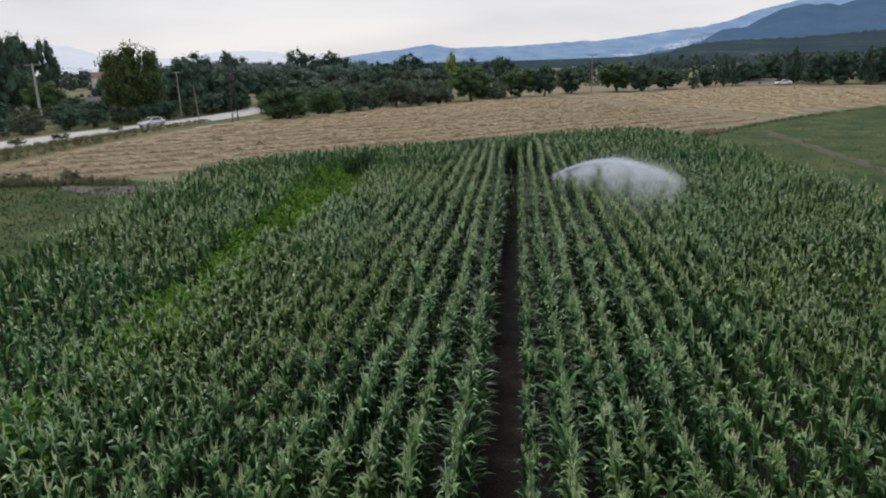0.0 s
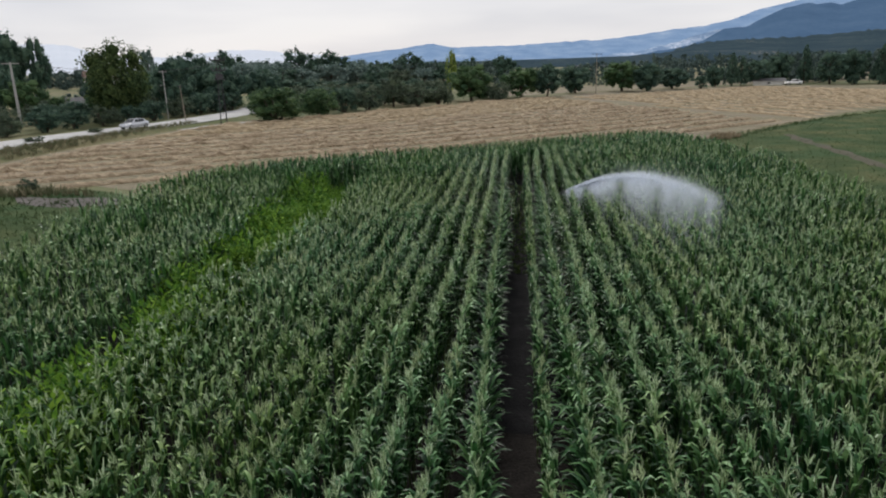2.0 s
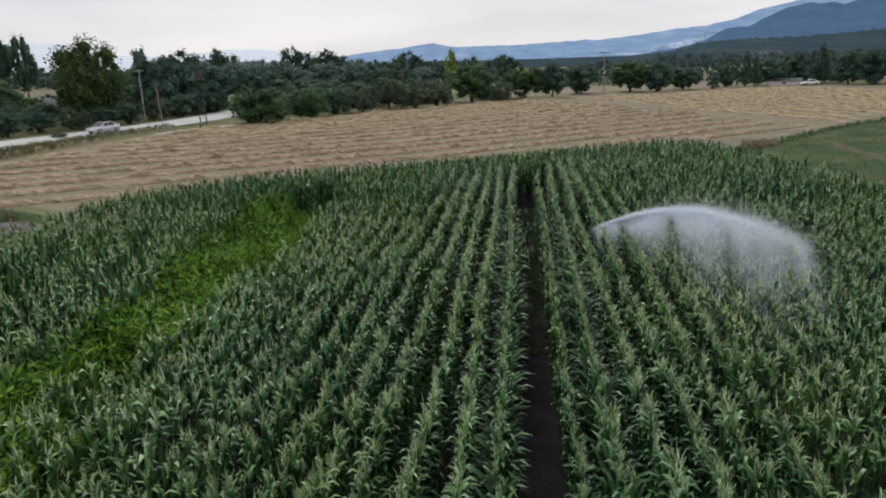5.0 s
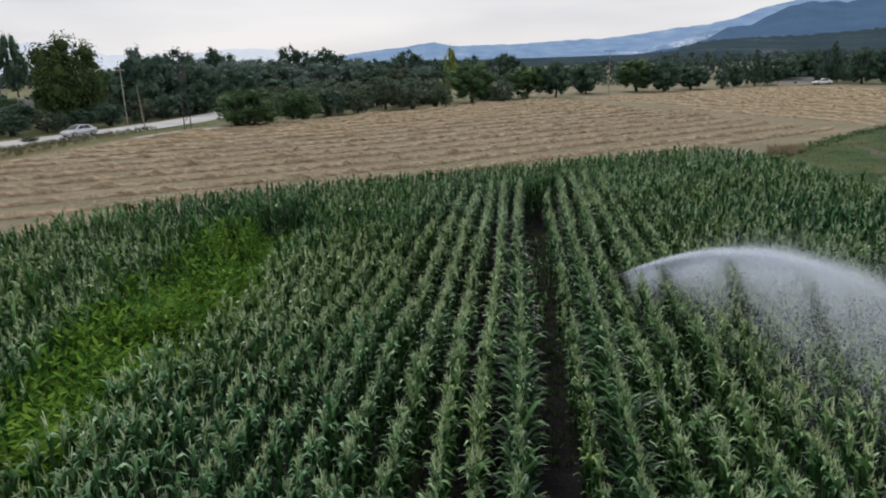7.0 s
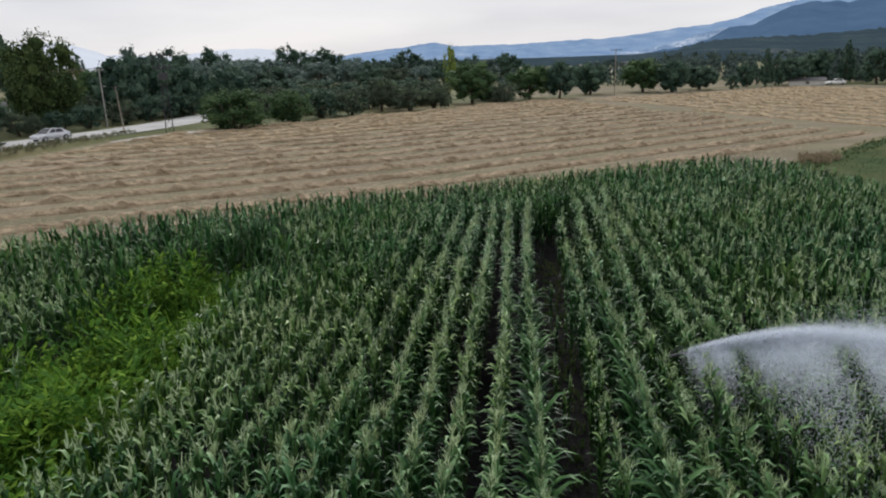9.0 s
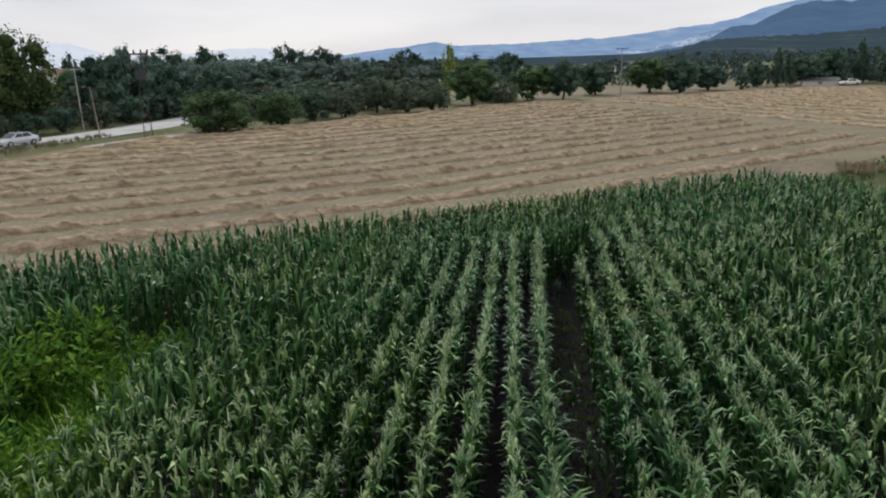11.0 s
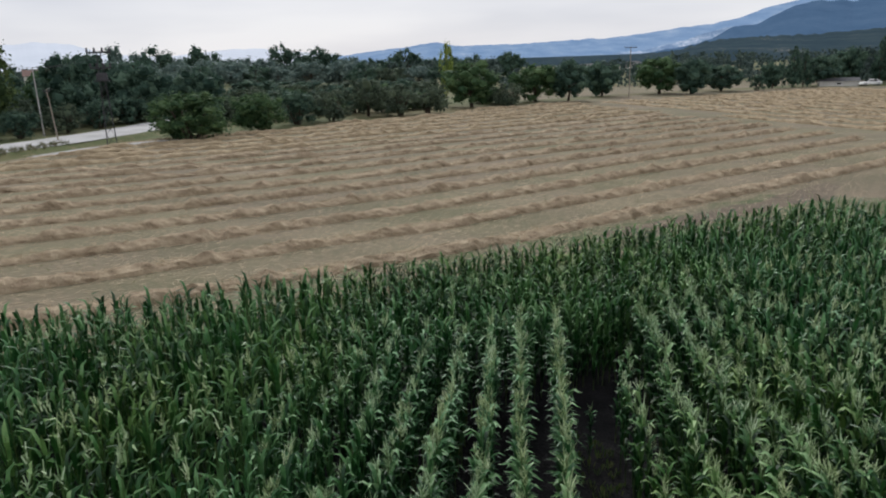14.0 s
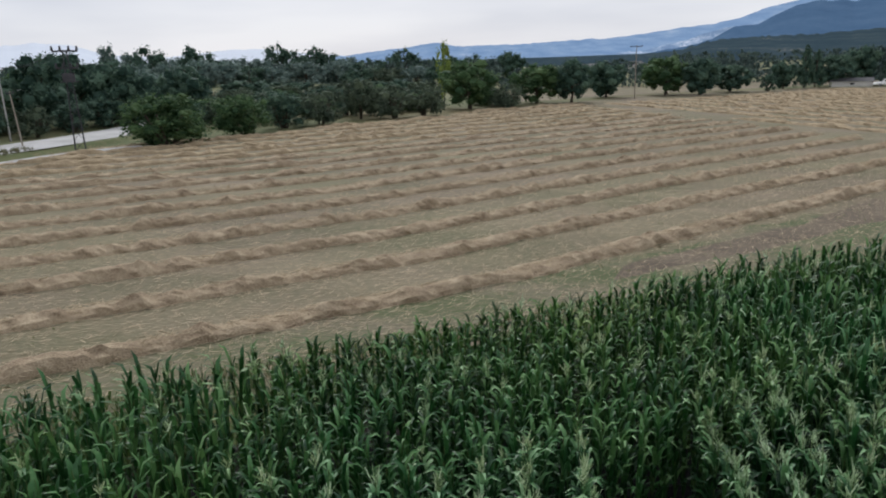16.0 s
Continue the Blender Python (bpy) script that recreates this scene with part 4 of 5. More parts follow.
def trunk_mesh(rng, shape, clumps):
    bm = bmesh.new()
    if shape == "bush":
        for _ in range(5):
            a = rng.uniform(0, 6.28)
            rod(bm, (math.cos(a) * 0.05, math.sin(a) * 0.05, 0), (math.cos(a) * 0.2, math.sin(a) * 0.2, 0.5), 0.02, 0.008, 6)
    else:
        z, p, r = 0.0, Vector((0, 0, -0.005)), 0.032
        for _ in range(5):
            q = p + Vector((rng.normal(0, 0.012), rng.normal(0, 0.012), 0.16))
            rod(bm, p, q, r, r * 0.78, 8)
            p, r = q, r * 0.78
        for c in clumps[:: max(1, len(clumps) // 9)]:
            b = Vector((0, 0, rng.uniform(0.2, 0.45)))
            rod(bm, b, Vector(c[:3]), 0.013, 0.005, 5)
    me = bpy.data.meshes.new("trunk")
    bm.to_mesh(me); bm.free()
    me.materials.append(M_BARK)
    return me


TREE_KINDS = {}


def tree_kind(key, shape, leaf, clumps, leaves, size, seed, core=0.62):
    rng = np.random.default_rng(seed)
    cl = make_clumps(rng, shape, clumps)
    v, f = crown_arrays(rng, cl, leaves, size, core, leaves > 3000)
    TREE_KINDS[key] = (trunk_mesh(rng, shape, cl), mesh_of("crown", v, f, LEAF[leaf]))


tree_kind("walnut", "spread", "walnut", 140, 10500, 0.0185, 1, 0.42)
tree_kind("dark", "spread", "dark", 84, 3400, 0.021, 2)
tree_kind("dark2", "round", "dark", 80, 3400, 0.021, 3)
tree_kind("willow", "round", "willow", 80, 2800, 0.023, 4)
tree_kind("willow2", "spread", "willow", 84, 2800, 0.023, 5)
tree_kind("green", "round", "green", 70, 3400, 0.021, 6)
tree_kind("green2", "spread", "green", 74, 3400, 0.021, 7)
tree_kind("olive", "spread", "olive", 66, 2600, 0.023, 8)
tree_kind("bush", "bush", "green", 84, 5600, 0.020, 9, 0.48)
tree_kind("bush2", "bush", "olive", 50, 2400, 0.023, 10)
tree_kind("bush3", "bush", "dark", 50, 2400, 0.023, 11)
tree_kind("far_dark", "spread", "dark", 60, 1700, 0.029, 22)
tree_kind("far_dark2", "round", "dark", 56, 1700, 0.029, 23)
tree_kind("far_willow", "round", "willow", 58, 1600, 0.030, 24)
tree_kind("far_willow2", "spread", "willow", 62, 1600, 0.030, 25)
tree_kind("poplar", "poplar", "poplar", 44, 1800, 0.028, 12)
tree_kind("conifer", "conifer", "dark", 80, 2200, 0.026, 13)


def tree(kind, x, y, h, w, label, turn=0.0, group="", name="tree"):
    root = thing(name, pose(x, y, ground_z(x, y) - 0.02, 0, 0, turn) @ Matrix.Diagonal((w, w, h, 1)), label, name, group)
    for nm, me in zip(("trunk", "crown"), TREE_KINDS[kind]):
        o = new(nm, me)
        o.parent = root
    return root


tree("walnut", -65.6, 114.5, 13.4, 11.0, "broad dark green walnut tree beside the gravel road", 20)
tree("green2", -71.5, 121.0, 6.0, 8.0, "leafy green tree beside the walnut tree", 60)
tree("dark", -64, 130.4, 10.2, 9.5, "dense dark green tree behind the gravel road", 100)
tree("dark2", -58.5, 138.9, 10.0, 10.5, "dense dark green tree behind the gravel road", 10)
tree("dark", -66.5, 140.9, 10.5, 9.5, "dense dark green tree behind the gravel road", 200)
tree("dark2", -54, 149.7, 9.0, 10.0, "dense dark green tree behind the gravel road", 300)
tree("green", -89, 123.9, 8.0, 9.0, "leafy green tree behind the utility pole", 30)
tree("dark", -98, 126.6, 16.0, 11.0, "tall dark tree at the end of the tree belt", 130)
tree("dark2", -106, 133.8, 17.0, 11.0, "tall dark tree at the end of the tree belt", 250)
tree("willow", -88, 158.0, 7.0, 9.0, "grey-green willow beyond the road", 330)
tree("dark", -99, 163, 8.2, 10.0, "dark green tree beyond the road", 50)
tree("olive", -104, 115.2, 9.0, 11.0, "dull olive tree in the belt beyond the road", 15)
tree("green", -82, 151.4, 9.0, 9.0, "leafy green tree in the belt beyond the road", 145)
tree("dark", -75, 148.8, 9.0, 9.5, "dark green tree in the belt beyond the road", 225)
tree("dark2", -116, 150.4, 13.0, 12.0, "dark green tree in the belt beyond the road", 95)
for i, (x, y, h, w) in enumerate([(-173, 231.4, 25, 15), (-184, 224.9, 26, 16), (-196, 218.4, 25, 16), (-166, 236, 21, 9)]):
    tree(("dark2", "dark")[i % 2], x, y, h, w, "tall dark tree standing above the belt", i * 83.0, "tall trees beyond the belt")
tree("bush", -39.4, 115.6, 6.8, 11.2, "large rounded green bush at the stubble's edge", 0, "bushes along the stubble", "bush")
tree("bush", -34.6, 124.6, 6.0, 8.1, "leafy green bush at the stubble's edge", 110, "bushes along the stubble", "bush")
tree("bush3", -32.5, 132.6, 5.6, 7.8, "dark green bush at the stubble's edge", 40, "bushes along the stubble", "bush")
tree("bush2", -29, 137.1, 5.5, 7.8, "dull olive bush at the stubble's edge", 140, "bushes along the stubble", "bush")
tree("olive", -25.3, 145, 6.6, 7.7, "olive-green tree at the stubble's edge", 60)
tree("bush2", -20.5, 144.8, 5.9, 7.8, "brownish olive bush at the stubble's edge", 10, "bushes along the stubble", "bush")
tree("bush2", -16.2, 147.6, 6.1, 7.8, "brownish olive bush at the stubble's edge", 200, "bushes along the stubble", "bush")
tree("green", -10.6, 160.5, 9.0, 11.4, "full green tree at the stubble's edge", 0)
tree("poplar", -15.6, 168, 11.4, 3.4, "slender yellow-green poplar above the bushes", 0)
tree("bush2", -4.3, 158.7, 4.1, 5.4, "small olive bush at the stubble's edge", 77, "bushes along the stubble", "bush")
tree("green2", 0.5, 171.8, 7.6, 11.0, "spreading green tree in the row beyond the stubble", 25, "row of trees beyond the stubble")
tree("dark", 6.5, 171.5, 7.9, 8.1, "dark green tree in the row beyond the stubble", 125, "row of trees beyond the stubble")
tree("dark2", 14.0, 184.6, 7.9, 9.3, "rounded dark green tree in the row beyond the stubble", 25, "row of trees beyond the stubble")
tree("green", 26, 188.7, 8.5, 11.7, "rounded green tree in the row beyond the stubble", 35, "row of trees beyond the stubble")
tree("dark2", 31.8, 186.1, 7.9, 9.8, "dark green tree in the row beyond the stubble", 135, "row of trees beyond the stubble")
tree("dark", 39.4, 193.3, 5.7, 9.8, "low dark tree in the row beyond the stubble", 235, "row of trees beyond the stubble")
tree("bush3", 46.5, 192.7, 4.0, 4.6, "small dark bush beyond the stubble", 15, "bushes along the stubble", "bush")
tree("dark2", 52, 200.3, 6.5, 6.0, "dark green tree behind the stubble", 15)
tree("conifer", 56.5, 201.3, 9.0, 5.2, "dark conifer behind the stubble", 0)
tree("conifer", 59.5, 203.5, 8.0, 5.2, "dark conifer behind the stubble", 100)
tree("dark", 64.5, 206.8, 7.0, 9.5, "broad dark tree beside the low shed", 66)
tree("dark2", 72, 212.3, 9.5, 9.0, "dark tree behind the low shed", 166)
tree("conifer", 78, 209.7, 10.5, 6.0, "dark conifer behind the low shed", 40)
tree("dark", 81, 200.3, 8.5, 9.0, "dark tree at the far field edge", 266)
tree("dark2", 88, 202.4, 10.0, 9.0, "dark tree at the far field edge", 16)
tree("conifer", 91, 195.3, 10.0, 6.0, "dark conifer at the far field edge", 140)
tree("dark", 96, 199.7, 10.0, 10.0, "dark tree at the far field edge", 116)
tree("dark2", 104, 197.1, 10.0, 10.0, "dark tree at the far field edge", 216)
tree("conifer", 110, 192.2, 11.0, 6.5, "dark conifer at the far field edge", 240)
tree("bush3", 84, 193.9, 3.0, 4.0, "low dark bush at the far field edge", 56, "bushes along the stubble", "bush")
tree("bush3", 90, 191.3, 3.0, 4.5, "low dark bush at the far field edge", 156, "bushes along the stubble", "bush")
tree("bush2", 97, 190.4, 3.0, 4.5, "low olive bush at the far field edge", 256, "bushes along the stubble", "bush")
tree("dark2", -6.2, 300, 11.8, 12.0, "lone rounded dark tree on the far plain", 0)
# some dark trees of the belt take the paler willow kind for haze
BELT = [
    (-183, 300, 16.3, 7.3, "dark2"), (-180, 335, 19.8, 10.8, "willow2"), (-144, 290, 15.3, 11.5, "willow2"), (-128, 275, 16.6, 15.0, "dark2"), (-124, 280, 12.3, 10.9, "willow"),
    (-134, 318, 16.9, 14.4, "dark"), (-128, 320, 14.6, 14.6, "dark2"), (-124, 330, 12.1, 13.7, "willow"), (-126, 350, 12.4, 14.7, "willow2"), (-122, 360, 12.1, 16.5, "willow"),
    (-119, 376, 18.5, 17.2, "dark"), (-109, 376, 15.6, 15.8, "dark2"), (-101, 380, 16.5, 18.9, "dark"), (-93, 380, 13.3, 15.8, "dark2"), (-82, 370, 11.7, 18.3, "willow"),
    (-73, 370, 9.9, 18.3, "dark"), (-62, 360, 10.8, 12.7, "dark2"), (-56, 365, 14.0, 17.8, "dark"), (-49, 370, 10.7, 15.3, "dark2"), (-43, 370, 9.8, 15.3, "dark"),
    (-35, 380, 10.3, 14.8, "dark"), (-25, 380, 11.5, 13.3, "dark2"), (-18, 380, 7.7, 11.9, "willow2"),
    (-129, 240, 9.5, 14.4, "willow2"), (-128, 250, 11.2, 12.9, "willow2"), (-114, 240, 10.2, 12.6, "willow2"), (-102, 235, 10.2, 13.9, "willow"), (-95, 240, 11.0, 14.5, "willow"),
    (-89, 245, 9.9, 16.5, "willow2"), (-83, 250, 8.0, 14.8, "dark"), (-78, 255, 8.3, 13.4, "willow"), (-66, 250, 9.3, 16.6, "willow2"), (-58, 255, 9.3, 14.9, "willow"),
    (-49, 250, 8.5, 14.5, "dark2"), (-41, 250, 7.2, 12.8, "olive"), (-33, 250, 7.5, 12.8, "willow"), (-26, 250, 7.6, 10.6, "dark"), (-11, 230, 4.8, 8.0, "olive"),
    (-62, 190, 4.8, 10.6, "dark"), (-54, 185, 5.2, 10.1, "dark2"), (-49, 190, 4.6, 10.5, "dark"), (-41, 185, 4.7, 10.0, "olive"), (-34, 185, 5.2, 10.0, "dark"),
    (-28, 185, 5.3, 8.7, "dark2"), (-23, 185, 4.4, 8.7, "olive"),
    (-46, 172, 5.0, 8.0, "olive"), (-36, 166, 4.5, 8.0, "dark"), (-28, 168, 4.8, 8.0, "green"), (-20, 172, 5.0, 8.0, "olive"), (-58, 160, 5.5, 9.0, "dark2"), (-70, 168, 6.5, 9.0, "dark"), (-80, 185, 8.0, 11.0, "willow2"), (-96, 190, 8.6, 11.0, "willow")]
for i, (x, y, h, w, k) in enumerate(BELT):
    tree("far_" + k if y > 225 and k != "olive" else k, x, y, h, w, {"willow": "grey-green willow in the tree belt, paled for haze", "willow2": "spreading grey-green tree in the tree belt, paled for haze", "dark": "dark green tree in the tree belt", "dark2": "rounded dark tree in the tree belt",
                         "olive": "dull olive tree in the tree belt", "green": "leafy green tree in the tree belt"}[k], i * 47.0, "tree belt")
for i, (x, y, h, w, k) in enumerate([(-55.8, 103.5, 1.1, 1.8, "bush"), (-57.6, 94.3, 0.9, 2.4, "bush2"), (-59, 83.9, 0.9, 2.6, "bush2"), (-60.5, 77.6, 1.0, 2.4, "bush2"), (-37, 52.6, 1.3, 1.9, "bush2"), (-41.5, 52.1, 1.1, 2.6, "bush2")]):
    tree(k, x, y, h, w, {"bush": "low leafy green shrub on the grass verge", "bush2": "low dull shrub on the road verge"}[k], i * 61.0, "verge shrubs", "shrub")

# undergrowth that closes the belt near the ground
hedge = np.random.default_rng(21)
for i, (x, y) in enumerate([(-46, 130.3), (-42, 137), (-47, 144.2), (-40, 146.2), (-36, 140.3), (-33, 149.4), (-29, 152.7), (-24, 153.7), (-20, 158.1), (-43, 156.7), (-36, 161.1), (-29, 165.4), (-22, 169.8), (-50, 164), (-58, 159.7), (-66, 157.7), (-5, 165.6), (-9, 171.6), (-73, 137.1), (-82, 135.2),
                            (-60, 145.9), (-70, 150.9), (-55, 171.1), (-46, 170.7), (-94, 133.3), (-100, 140.5), (-88, 130.8), (-72.5, 111.7), (-66, 123.5), (-69, 126.6), (-62, 132.1), (-58, 136.5), (-79, 122.3), (-95, 117.2)]):
    tree(("bush3", "bush2", "bush")[i % 3], x, y, float(hedge.uniform(3.2, 5.2)), float(hedge.uniform(7, 10)), ("dark green shrub in the thicket", "dull olive shrub in the thicket", "green shrub in the thicket")[i % 3], i * 71.0, "thicket shrubs", "shrub")


# shrubs close behind the road
for i, (x, y, h, w) in enumerate([(-71.5, 78, 3.2, 6), (-69.6, 85, 3.6, 6.5), (-68.6, 91, 3.2, 6), (-66.6, 96.5, 3.8, 6), (-65.4, 101.5, 3.4, 5.6), (-63.4, 106, 3.8, 5.6), (-61.2, 110.5, 3.4, 5.2), (-60.2, 115, 4.0, 5.6), (-58.6, 121, 4.4, 6), (-58.0, 127, 4.6, 6.5),
                                  (-75, 90, 4.0, 7), (-74, 98, 4.4, 7), (-71, 104, 4.4, 7), (-57.2, 133, 4.8, 7), (-80, 96, 4.0, 7), (-84, 104, 5.0, 8), (-56.6, 138, 4.6, 6), (-78, 112, 4.6, 7)]):
    tree(("bush3", "bush3", "bush2")[i % 3], x, y, h, w, ("dark green shrub on the far road edge", "dark green shrub on the far road edge", "dull olive shrub on the far road edge")[i % 3], i * 53.0, "thicket shrubs", "shrub")


# ---- far woods ----
def wood_band(name, n, region, h, label, seed, leaves=46):
    """A far belt of trees as one mass of leaf clumps."""
    rng = np.random.default_rng(seed)
    temps = []
    for _ in range(5):
        v, f = crown_arrays(rng, [(u * 0.32, w_ * 0.32, 0.42 + 0.36 * z, rng.uniform(0.12, 0.24)) for u, w_, z in rng.uniform(-1, 1, (10, 3))], leaves * 3, 0.050, 0.62, False)
        temps.append((v, f, np.zeros(len(f), int)))
    (x0, y0), (x1, y1), depth = region
    t = rng.uniform(0, 1, n)
    dx, dy = x1 - x0, y1 - y0
    L = math.hypot(dx, dy)
    off = rng.uniform(0, depth, n)
    p = np.stack([x0 + dx * t - dy / L * off, y0 + dy * t + dx / L * off, np.zeros(n)], -1)
    hh = rng.uniform(h[0], h[1], n)
    s = np.stack([hh * rng.uniform(0.7, 1.1, n), hh * rng.uniform(0.7, 1.1, n), hh], -1)
    v, f, ix = scatter(temps, p, rng.uniform(0, 6.28, n), s, None, rng)
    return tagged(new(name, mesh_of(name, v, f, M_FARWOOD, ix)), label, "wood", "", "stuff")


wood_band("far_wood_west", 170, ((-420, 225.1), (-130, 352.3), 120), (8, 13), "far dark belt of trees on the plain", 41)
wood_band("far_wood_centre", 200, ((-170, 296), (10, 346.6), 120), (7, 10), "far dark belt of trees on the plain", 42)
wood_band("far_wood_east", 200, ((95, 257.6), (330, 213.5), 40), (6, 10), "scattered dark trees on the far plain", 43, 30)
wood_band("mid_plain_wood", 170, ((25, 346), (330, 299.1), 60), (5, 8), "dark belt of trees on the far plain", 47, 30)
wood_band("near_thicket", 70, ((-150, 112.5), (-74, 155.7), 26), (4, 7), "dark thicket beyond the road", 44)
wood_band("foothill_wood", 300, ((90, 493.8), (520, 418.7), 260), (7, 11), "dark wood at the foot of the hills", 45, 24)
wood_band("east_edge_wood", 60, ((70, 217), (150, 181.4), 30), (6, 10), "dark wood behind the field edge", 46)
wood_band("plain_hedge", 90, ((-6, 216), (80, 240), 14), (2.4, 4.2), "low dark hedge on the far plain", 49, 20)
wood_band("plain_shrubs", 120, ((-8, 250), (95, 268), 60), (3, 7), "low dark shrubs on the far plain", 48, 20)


# ---- hills ----
def ridge(name, profile, near, far, mat, seed, label, rough=0.12, ragged=0.0):
    """A hill range: azimuth in degrees and tangent of its elevation, from the plain up to its ridge line."""
    az = [p[0] for p in profile]
    tn = [p[1] for p in profile]
    n, m = 420, 18
    V, F = [], []
    for i in range(n + 1):
        a = az[0] + (az[-1] - az[0]) * i / n
        top = float(np.interp(a, az, tn))
        for j in range(m + 1):
            u = j / m
            d = near + (far - near) * u
            x, y = math.sin(radians(a)) * d, 23 + math.cos(radians(a)) * d
            k = noise.fractal((x * 0.0022 + seed, y * 0.0022, 0.0), 0.9, 2.1, 5)
            fine = noise.fractal((a * 0.9 + seed, 0.0, 1.0), 0.8, 2.0, 4) * 0.0014 + ragged * abs(noise.fractal((a * 5 + seed, 3.0, 1.0), 0.6, 2.0, 4))
            z = 8.3 + far * (top + fine) * (u ** 1.3) + (far * max(top, 0.01)) * rough * k * math.sin(math.pi * u) * (1 - u) if u < 1 else 8.3 + far * (top + fine)
            V.append((x, y, z if u > 0 else -2.0))
    for i in range(n):
        for j in range(m):
            q = i * (m + 1) + j
            F.append((q, q + m + 1, q + m + 2, q + 1))
    return tagged(new(name, mesh_of(name, V, F, mat, smooth=True)), label, "hill", "", "structure")


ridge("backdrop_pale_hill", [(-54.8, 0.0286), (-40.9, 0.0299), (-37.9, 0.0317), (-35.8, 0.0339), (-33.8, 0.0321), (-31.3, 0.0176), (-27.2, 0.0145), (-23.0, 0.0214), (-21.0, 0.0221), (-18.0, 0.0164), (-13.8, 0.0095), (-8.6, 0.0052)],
      3200, 4600, M_PALEHILL, 5.0, "pale hills far off, blue haze in their colour", 0.03)
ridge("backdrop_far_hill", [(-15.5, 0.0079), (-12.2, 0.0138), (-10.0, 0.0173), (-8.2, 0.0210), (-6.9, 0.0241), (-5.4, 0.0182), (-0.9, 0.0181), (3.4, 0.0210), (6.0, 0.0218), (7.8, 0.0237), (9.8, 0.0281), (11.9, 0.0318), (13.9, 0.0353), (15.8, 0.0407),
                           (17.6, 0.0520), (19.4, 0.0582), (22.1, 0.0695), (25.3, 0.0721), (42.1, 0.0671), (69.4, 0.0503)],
      2600, 4200, M_FARHILL, 1.0, "long mountain ridge, blue haze in its colour", 0.18)
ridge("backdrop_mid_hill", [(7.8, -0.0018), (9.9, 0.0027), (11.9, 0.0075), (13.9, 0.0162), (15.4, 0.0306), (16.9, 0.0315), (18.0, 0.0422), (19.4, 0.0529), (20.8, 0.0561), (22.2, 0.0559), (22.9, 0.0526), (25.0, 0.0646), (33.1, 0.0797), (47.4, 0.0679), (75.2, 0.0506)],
      1500, 2500, M_MIDHILL, 2.0, "steep wooded mountain, blue haze in its colour", 0.16)
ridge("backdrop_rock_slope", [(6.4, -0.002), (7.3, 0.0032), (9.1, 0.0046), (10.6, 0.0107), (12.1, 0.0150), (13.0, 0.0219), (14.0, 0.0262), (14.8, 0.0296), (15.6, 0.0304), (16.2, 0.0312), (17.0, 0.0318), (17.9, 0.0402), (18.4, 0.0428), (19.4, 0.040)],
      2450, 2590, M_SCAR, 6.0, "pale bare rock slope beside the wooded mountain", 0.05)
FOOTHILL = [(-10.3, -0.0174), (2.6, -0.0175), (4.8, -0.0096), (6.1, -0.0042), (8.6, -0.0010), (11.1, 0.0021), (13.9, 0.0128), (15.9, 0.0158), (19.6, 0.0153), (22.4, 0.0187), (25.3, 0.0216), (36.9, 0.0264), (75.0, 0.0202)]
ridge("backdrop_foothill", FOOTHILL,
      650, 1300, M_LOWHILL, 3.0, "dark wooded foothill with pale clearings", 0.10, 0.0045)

# ---- poles and wires ----
def utility_pole(x, y, h, mat, label, lean=0.0, arm=1.8, r=0.16, arms=1):
    root = thing("utility_pole", pose(x, y, ground_z(x, y), 0, lean, 25), label, "utility pole", "utility poles")
    part("shaft", rod(bmesh.new(), (0, 0, 0), (0, 0, h), r, r * 0.6, 10), mat, root)
    for k in range(arms):
        z = h - 0.25 - 0.9 * k
        part("crossarm", box(bmesh.new(), -arm / 2, arm / 2, -0.06, 0.06, z - 0.06, z + 0.06, 0.01), M_STEEL if mat is M_WOODPOLE else mat, root)
        for u in (-0.45, 0.0, 0.45):
            part("insulator", rod(bmesh.new(), (u * arm, 0, z + 0.06), (u * arm, 0, z + 0.28), 0.05, 0.03, 8), M_STEEL, root)
    return root


utility_pole(-78.4, 107.5, 9.9, M_CONCRETE, "pale concrete utility pole with a crossarm", 0.0, 2.4, 0.25)
utility_pole(-58.9, 117.2, 8.0, M_CONCRETE, "pale concrete pole beside the gravel road", 0.0, 1.2, 0.11)
utility_pole(-52.9, 111.2, 5.7, M_WOODPOLE, "weathered leaning wooden pole on the verge", -3.0, 0.7, 0.09)
utility_pole(18.4, 178.2, 9.5, M_WOODPOLE, "thin grey pole with a wide crossarm", 0.0, 2.6, 0.11)


